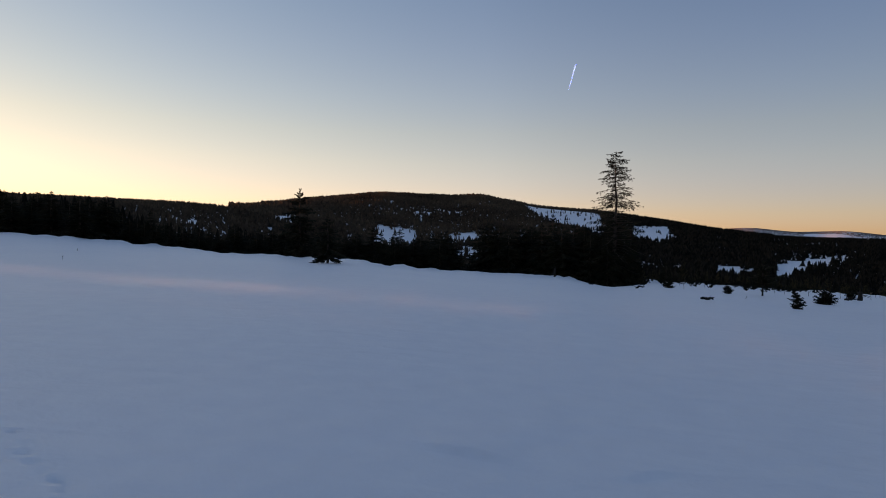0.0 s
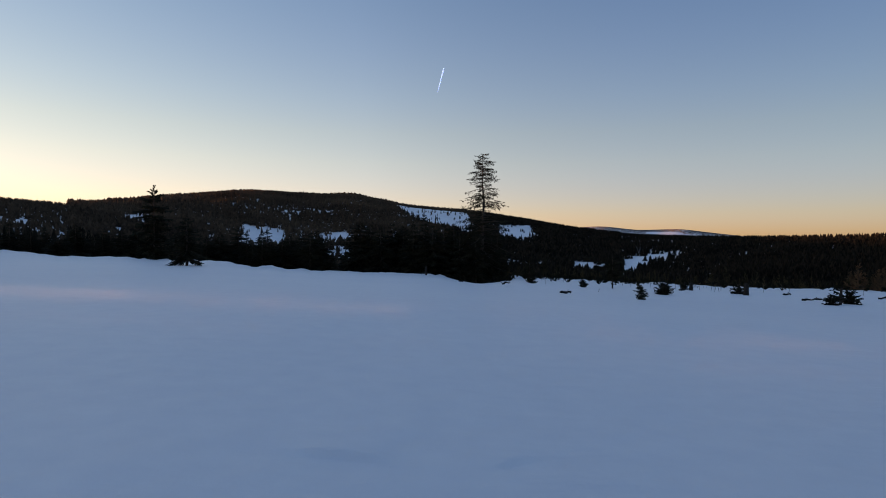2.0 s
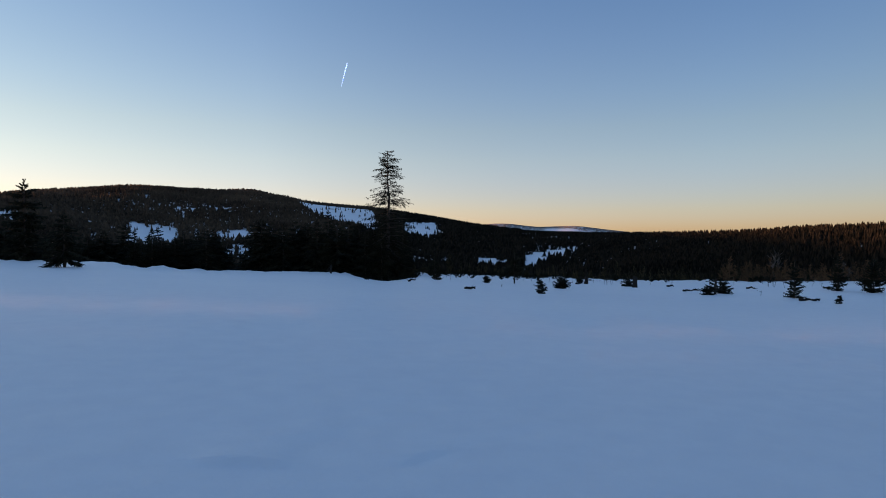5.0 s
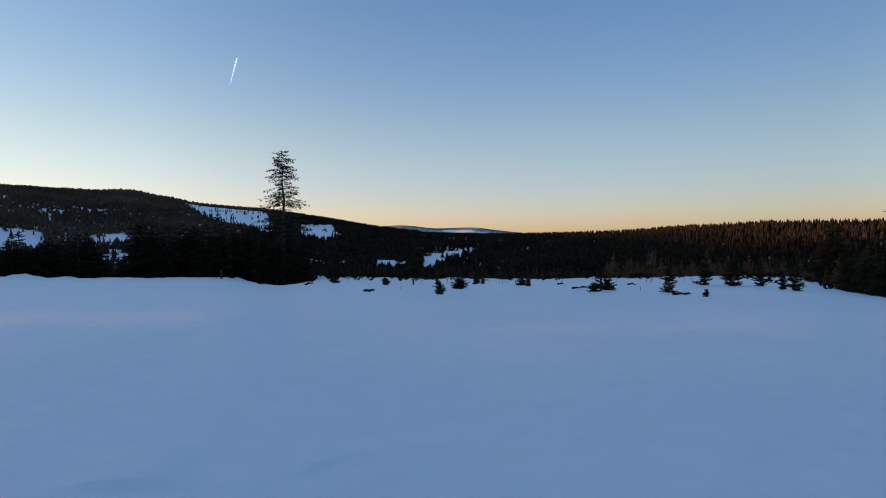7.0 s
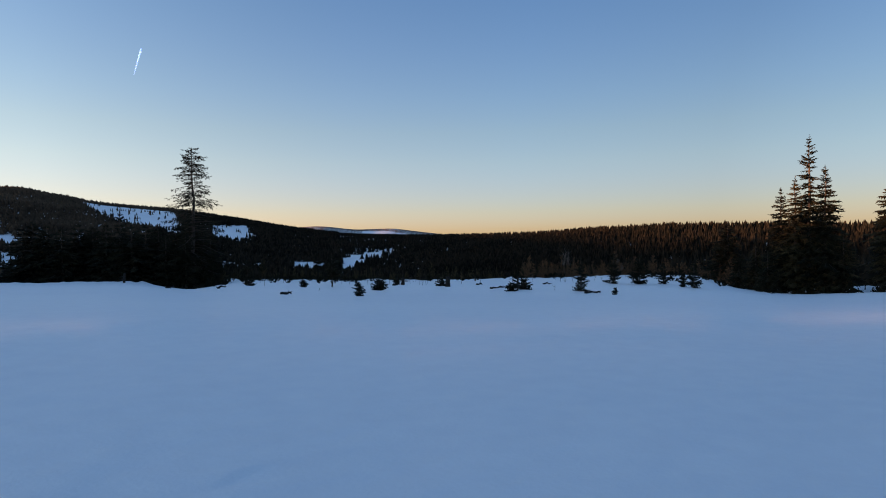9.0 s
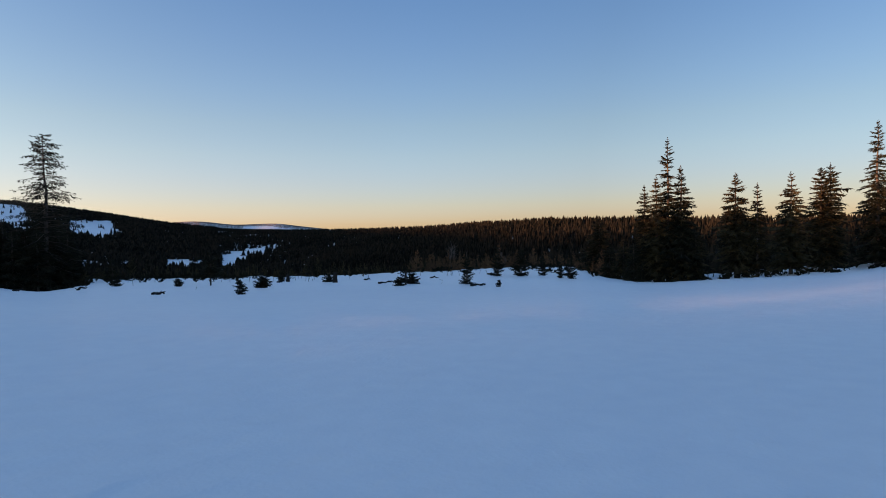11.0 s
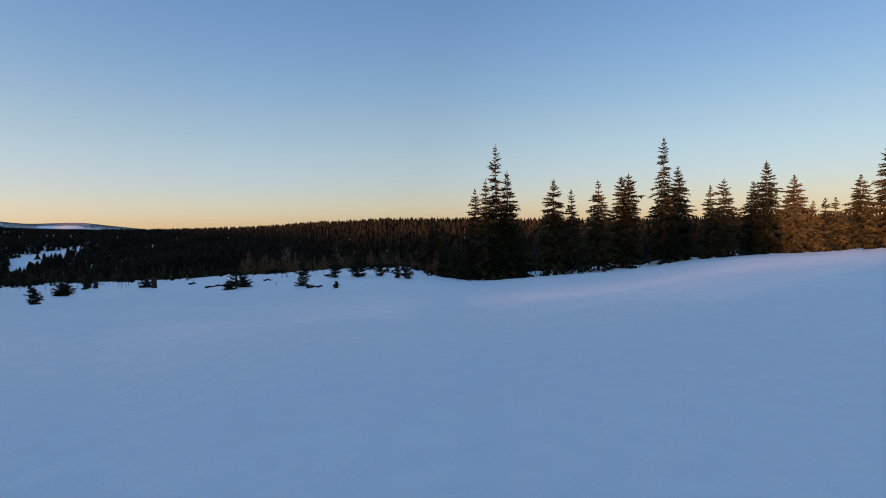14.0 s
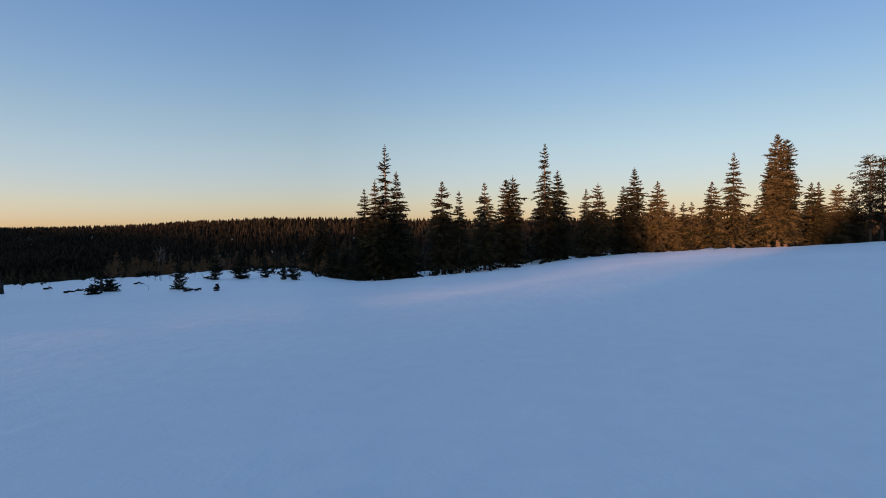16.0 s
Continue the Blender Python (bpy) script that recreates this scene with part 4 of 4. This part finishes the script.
# ---------------------------------------------------------------- stumps, fallen wood and stalks
def stump(az, base, top, width, seed):
    r = field_distance(az, base)
    h = reach(az, r, top)
    rng = np.random.default_rng(seed)
    s = np.linspace(0, 1, 6)
    pts = np.stack([0.04 * s, 0 * s, s * (h + 0.2) - 0.2], 1)
    v, f = tube(pts, width * (1.25 - 0.3 * s + 0.06 * rng.normal(size=6)), 9)
    v[-9:, 2] += rng.uniform(-0.12, 0.14, 9)
    cap = np.array([[45, 46, 47, 48], [45, 48, 49, 50], [45, 50, 51, 52]])
    ob = tagged(new("tree_stump"), "broken grey stump standing in the snow", "stump")
    ob.matrix_world = Matrix.Translation(at(az, r))
    stem = part_of(ob, "stem", mesh_from("stem", v, np.concatenate([f, cap]), WOOD, False))
    for k in range(5):
        a = rng.uniform(0, 6.283)
        pts = [np.array([0.0, 0, 0.12 + 0.1 * k]), np.array([0.35 * math.cos(a), 0.35 * math.sin(a), 0.2 + 0.1 * k]), np.array([0.7 * math.cos(a + 0.3), 0.7 * math.sin(a + 0.3), 0.15 + 0.06 * k])]
        bv, bf = tube(pts, [0.03, 0.02, 0.008], 5)
        part_of(stem, "branch", mesh_from("branch", bv, bf, WOOD, True))
    return ob


stump(-34.62, -4.69, -3.75, 0.17, 1)
stump(-30.17, -4.45, -3.85, 0.14, 4)
stump(-41.5, -5.1, -3.75, 0.06, 2)
stump(-5.27, -3.45, -2.6, 0.10, 3)


def fallen_branch(az, base, length, turn, seed, label="dark crooked branch lying on the snow"):
    """A crooked limb half sunk in the snow, with side twigs."""
    r = field_distance(az, base)
    rng = np.random.default_rng(seed + 40)
    ob = tagged(new("fallen_branch"), label, "branch", "fallen branches on the snow")
    ob.matrix_world = Matrix.Translation(at(az, r)) @ pose(0, 0, 0, 0, 0, turn)
    s = np.linspace(-0.5, 0.5, 7)
    rise = np.abs(rng.normal(0, 0.12 * length, 7)) * np.array([0.2, 0.6, 1, 1, 1, 1.4, 1.8])
    pts = np.stack([s * length, rng.normal(0, 0.09 * length, 7), rise + 0.03], 1)
    v, f = tube(pts, 0.062 * (1.05 - s * 0.9), 6)
    limb = part_of(ob, "limb", mesh_from("limb", v, f, WOOD, True))
    for k in range(int(rng.integers(3, 7))):
        p = pts[int(rng.integers(1, 7))]
        d = rng.normal(0, 1, 3) * np.array([0.5, 0.5, 0.3]) * length * 0.4 + np.array([0.08, 0, 0.14]) * length
        v, f = tube([p, p + d * 0.5 + rng.normal(0, 0.03, 3), p + d], [0.034, 0.026, 0.010], 5)
        part_of(limb, "twig", mesh_from("twig", v, f, WOOD, True))
    return ob


for k, (az, base, length, turn) in enumerate(((-48.4, -5.36, 0.5, -50), (-49.1, -5.3, 0.35, -30), (-19.1, -5.1, 0.38, -15), (-18.6, -5.06, 0.28, 40), (-39.16, -4.92, 0.5, -60), (-39.97, -4.82, 0.4, -55),
                                               (-37.74, -4.54, 0.5, -20), (-13.2, -4.3, 0.6, -10), (-8.8, -4.1, 0.5, -20), (-33.9, -4.6, 0.7, -40), (-44.3, -4.5, 0.6, -40), (-29.5, -4.5, 0.5, -30))):
    fallen_branch(az, base, length, turn, k)


def stalk(az, base, height, seed, mat=STRAW, label="thin dry weed stalk sticking out of the snow"):
    """A dry weed stalk with a few side stems, standing out of the snow."""
    rng = np.random.default_rng(seed)
    r = field_distance(az, base)
    ob = tagged(new("dry_stalk"), label, "stalk", "dry stalks in the snow")
    ob.matrix_world = Matrix.Translation(at(az, r))
    tip = np.array([rng.normal(0, 0.15), rng.normal(0, 0.15), 1.0]) * height
    v, f = tube([np.array([0, 0, -0.05]), tip * 0.5, tip], [0.014, 0.011, 0.006], 5)
    stem = part_of(ob, "stem", mesh_from("stem", v, f, mat, True))
    for k in range(3):
        p = tip * rng.uniform(0.4, 0.85)
        q = p + np.array([rng.normal(0, 0.25), rng.normal(0, 0.25), rng.uniform(0.1, 0.35)]) * height
        v, f = tube([p, (p + q) / 2, q], [0.008, 0.007, 0.004], 4)
        part_of(stem, "side_stem", mesh_from("side_stem", v, f, mat, True))
    return ob


for k, (az, base, h) in enumerate(((39.0, -2.0, 0.22), (38.0, -1.3, 0.2), (-45.1, -5.05, 0.3), (-22.0, -4.85, 0.2), (-30.9, -4.35, 0.6), (-32.2, -4.3, 0.5), (-36.0, -4.4, 0.7),
                                   (-43.0, -4.25, 0.8), (-46.0, -4.2, 0.7), (-34.0, -4.3, 0.6), (-28.9, -4.4, 0.5), (-17.0, -4.2, 0.5), (-37.4, -4.2, 0.7), (-48.8, -4.1, 0.8))):
    stalk(az, base, h, k)
rng = np.random.default_rng(91)
for n in range(34):
    az = rng.uniform(-59, -13.5)
    edge = float(knots(RIM, 2, az))
    stalk(az, edge - rng.uniform(0.02, 0.55), rng.uniform(0.3, 1.0), 500 + n, WOOD, "thin dark bare stem standing in the snow")

# ---------------------------------------------------------------- low brush poking through the snow of the clearing
def brush_clump(az, r, size, seed):
    """A handful of bare, bent twigs out of one root, with a few needles left."""
    rng = np.random.default_rng(seed)
    ob = tagged(new("brush_clump"), "low dark brush poking through the snow", "brush", "brush clumps in the clearing")
    ob.matrix_world = Matrix.Translation(at(az, r)) @ pose(0, 0, 0, 0, 0, rng.uniform(0, 360))
    pieces, sprays = [], []
    for k in range(int(rng.integers(5, 10))):
        a, tilt = rng.uniform(0, 6.283), rng.uniform(0.2, 1.3)
        d = np.array([math.cos(a) * math.sin(tilt), math.sin(a) * math.sin(tilt), math.cos(tilt)]) * size * rng.uniform(0.5, 1.1)
        mid = d * 0.55 + rng.normal(0, 0.06 * size, 3)
        pieces.append(tube([np.zeros(3), mid, d], [0.028, 0.02, 0.008], 5))
        n = 14
        sprays.append(needle_sprays(mid + (d - mid) * rng.random((n, 1)), np.tile(d / np.linalg.norm(d), (n, 1)) * 0.6 + rng.normal(0, 0.4, (n, 3)), np.full(n, 0.22 * size + 0.06), np.full(n, 0.055), rng))
    v, f = joined(pieces)
    part_of(ob, "twigs", mesh_from("twigs", v, f, WOOD, True))
    v, f = joined(sprays)
    part_of(ob, "needles", mesh_from("needles", v, f, SHADED_NEEDLES))
    return ob


def bare_shrub(az, r, height, seed):
    """A leafless pale shrub: several upright stems that fork twice."""
    rng = np.random.default_rng(seed)
    ob = tagged(new("bare_shrub"), "pale leafless shrub among browned saplings", "shrub", "bare shrubs at the clearing's edge")
    ob.matrix_world = Matrix.Translation(at(az, r))
    for k in range(7):
        a, spread = rng.uniform(0, 6.283), rng.uniform(0.02, 0.16)
        d = np.array([math.cos(a) * spread, math.sin(a) * spread, 1.0]) * height * rng.uniform(0.6, 1.05)
        mid = d * 0.5 + rng.normal(0, 0.04 * height, 3)
        pieces = [tube([np.array([0, 0, -0.05]), mid, d], [0.03, 0.022, 0.012], 5)]
        for j in range(9):
            p = mid + (d - mid) * rng.uniform(0.0, 0.95)
            q = p + np.array([rng.normal(0, 0.09), rng.normal(0, 0.09), rng.uniform(0.05, 0.18)]) * height
            pieces.append(tube([p, (p + q) / 2 + rng.normal(0, 0.02, 3), q], [0.022, 0.018, 0.008], 4))
        v, f = joined(pieces)
        part_of(ob, "stem", mesh_from("stem", v, f, PALE_BARK, True))
    return ob


for az, back, top, seed in ((-46.2, 16, -1.2, 1), (-50.95, 5, -2.15, 2), (-51.35, 6, -2.5, 3)):
    bare_shrub(az, rim(az) + back, reach(az, rim(az) + back, top), seed)

rng = np.random.default_rng(76)
for n in range(34):
    az = rng.uniform(-89, -69)
    brush_clump(az, rim(az) * rng.uniform(0.965, 1.0), rng.uniform(0.25, 0.6), 700 + n)
rng = np.random.default_rng(77)
for n in range(95):
    az = rng.uniform(-60, -12.5)
    r = rim(az) * rng.uniform(0.86, 1.03) if n % 5 else rim(az) * rng.uniform(0.68, 0.86)
    brush_clump(az, r, rng.uniform(0.3, 0.9), 300 + n)
for n in range(18):
    az = rng.uniform(-20, -8.8)
    brush_clump(az, rim(az) * rng.uniform(0.95, 1.06), rng.uniform(0.3, 0.7), 450 + n)
for n in range(8):
    az = rng.uniform(12, 21)
    brush_clump(az, rim(az) * rng.uniform(0.9, 1.02), rng.uniform(0.2, 0.45), 400 + n)

# ---------------------------------------------------------------- a short vapour trail high in the west
rng = np.random.default_rng(6)
low_end, high_end = (np.array((-math.sin(radians(az)), math.cos(radians(az)), math.tan(radians(el)))) * 4300 for az, el in ((-6.35, 14.35), (-6.95, 16.55)))
s = rng.random(1100) ** 0.8
wide = 0.8 + 6.0 * s ** 0.8 * np.clip((1.02 - s) * 9, 0.1, 1) ** 0.5
away = rng.normal(size=(1100, 3))
away *= (wide * rng.random(1100) ** 0.5 / np.linalg.norm(away, axis=1))[:, None]
puff = rng.uniform(0.9, 1.9, 1100)[:, None, None] * np.array([(1, 0, 0), (-1, 0, 0), (0, 1, 0), (0, -1, 0), (0, 0, 1), (0, 0, -1)])
v = (low_end + (high_end - low_end) * s[:, None] + away)[:, None] + puff
f = np.array([(0, 2, 4), (2, 1, 4), (1, 3, 4), (3, 0, 4), (2, 0, 5), (1, 2, 5), (3, 1, 5), (0, 3, 5)])
f = f[None] + (np.arange(1100) * 6)[:, None, None]
contrail = tagged(new("contrail", mesh_from("contrail", v.reshape(-1, 3), f.reshape(-1, 3), VAPOUR)), "short bright white contrail in a clear sky", "contrail")
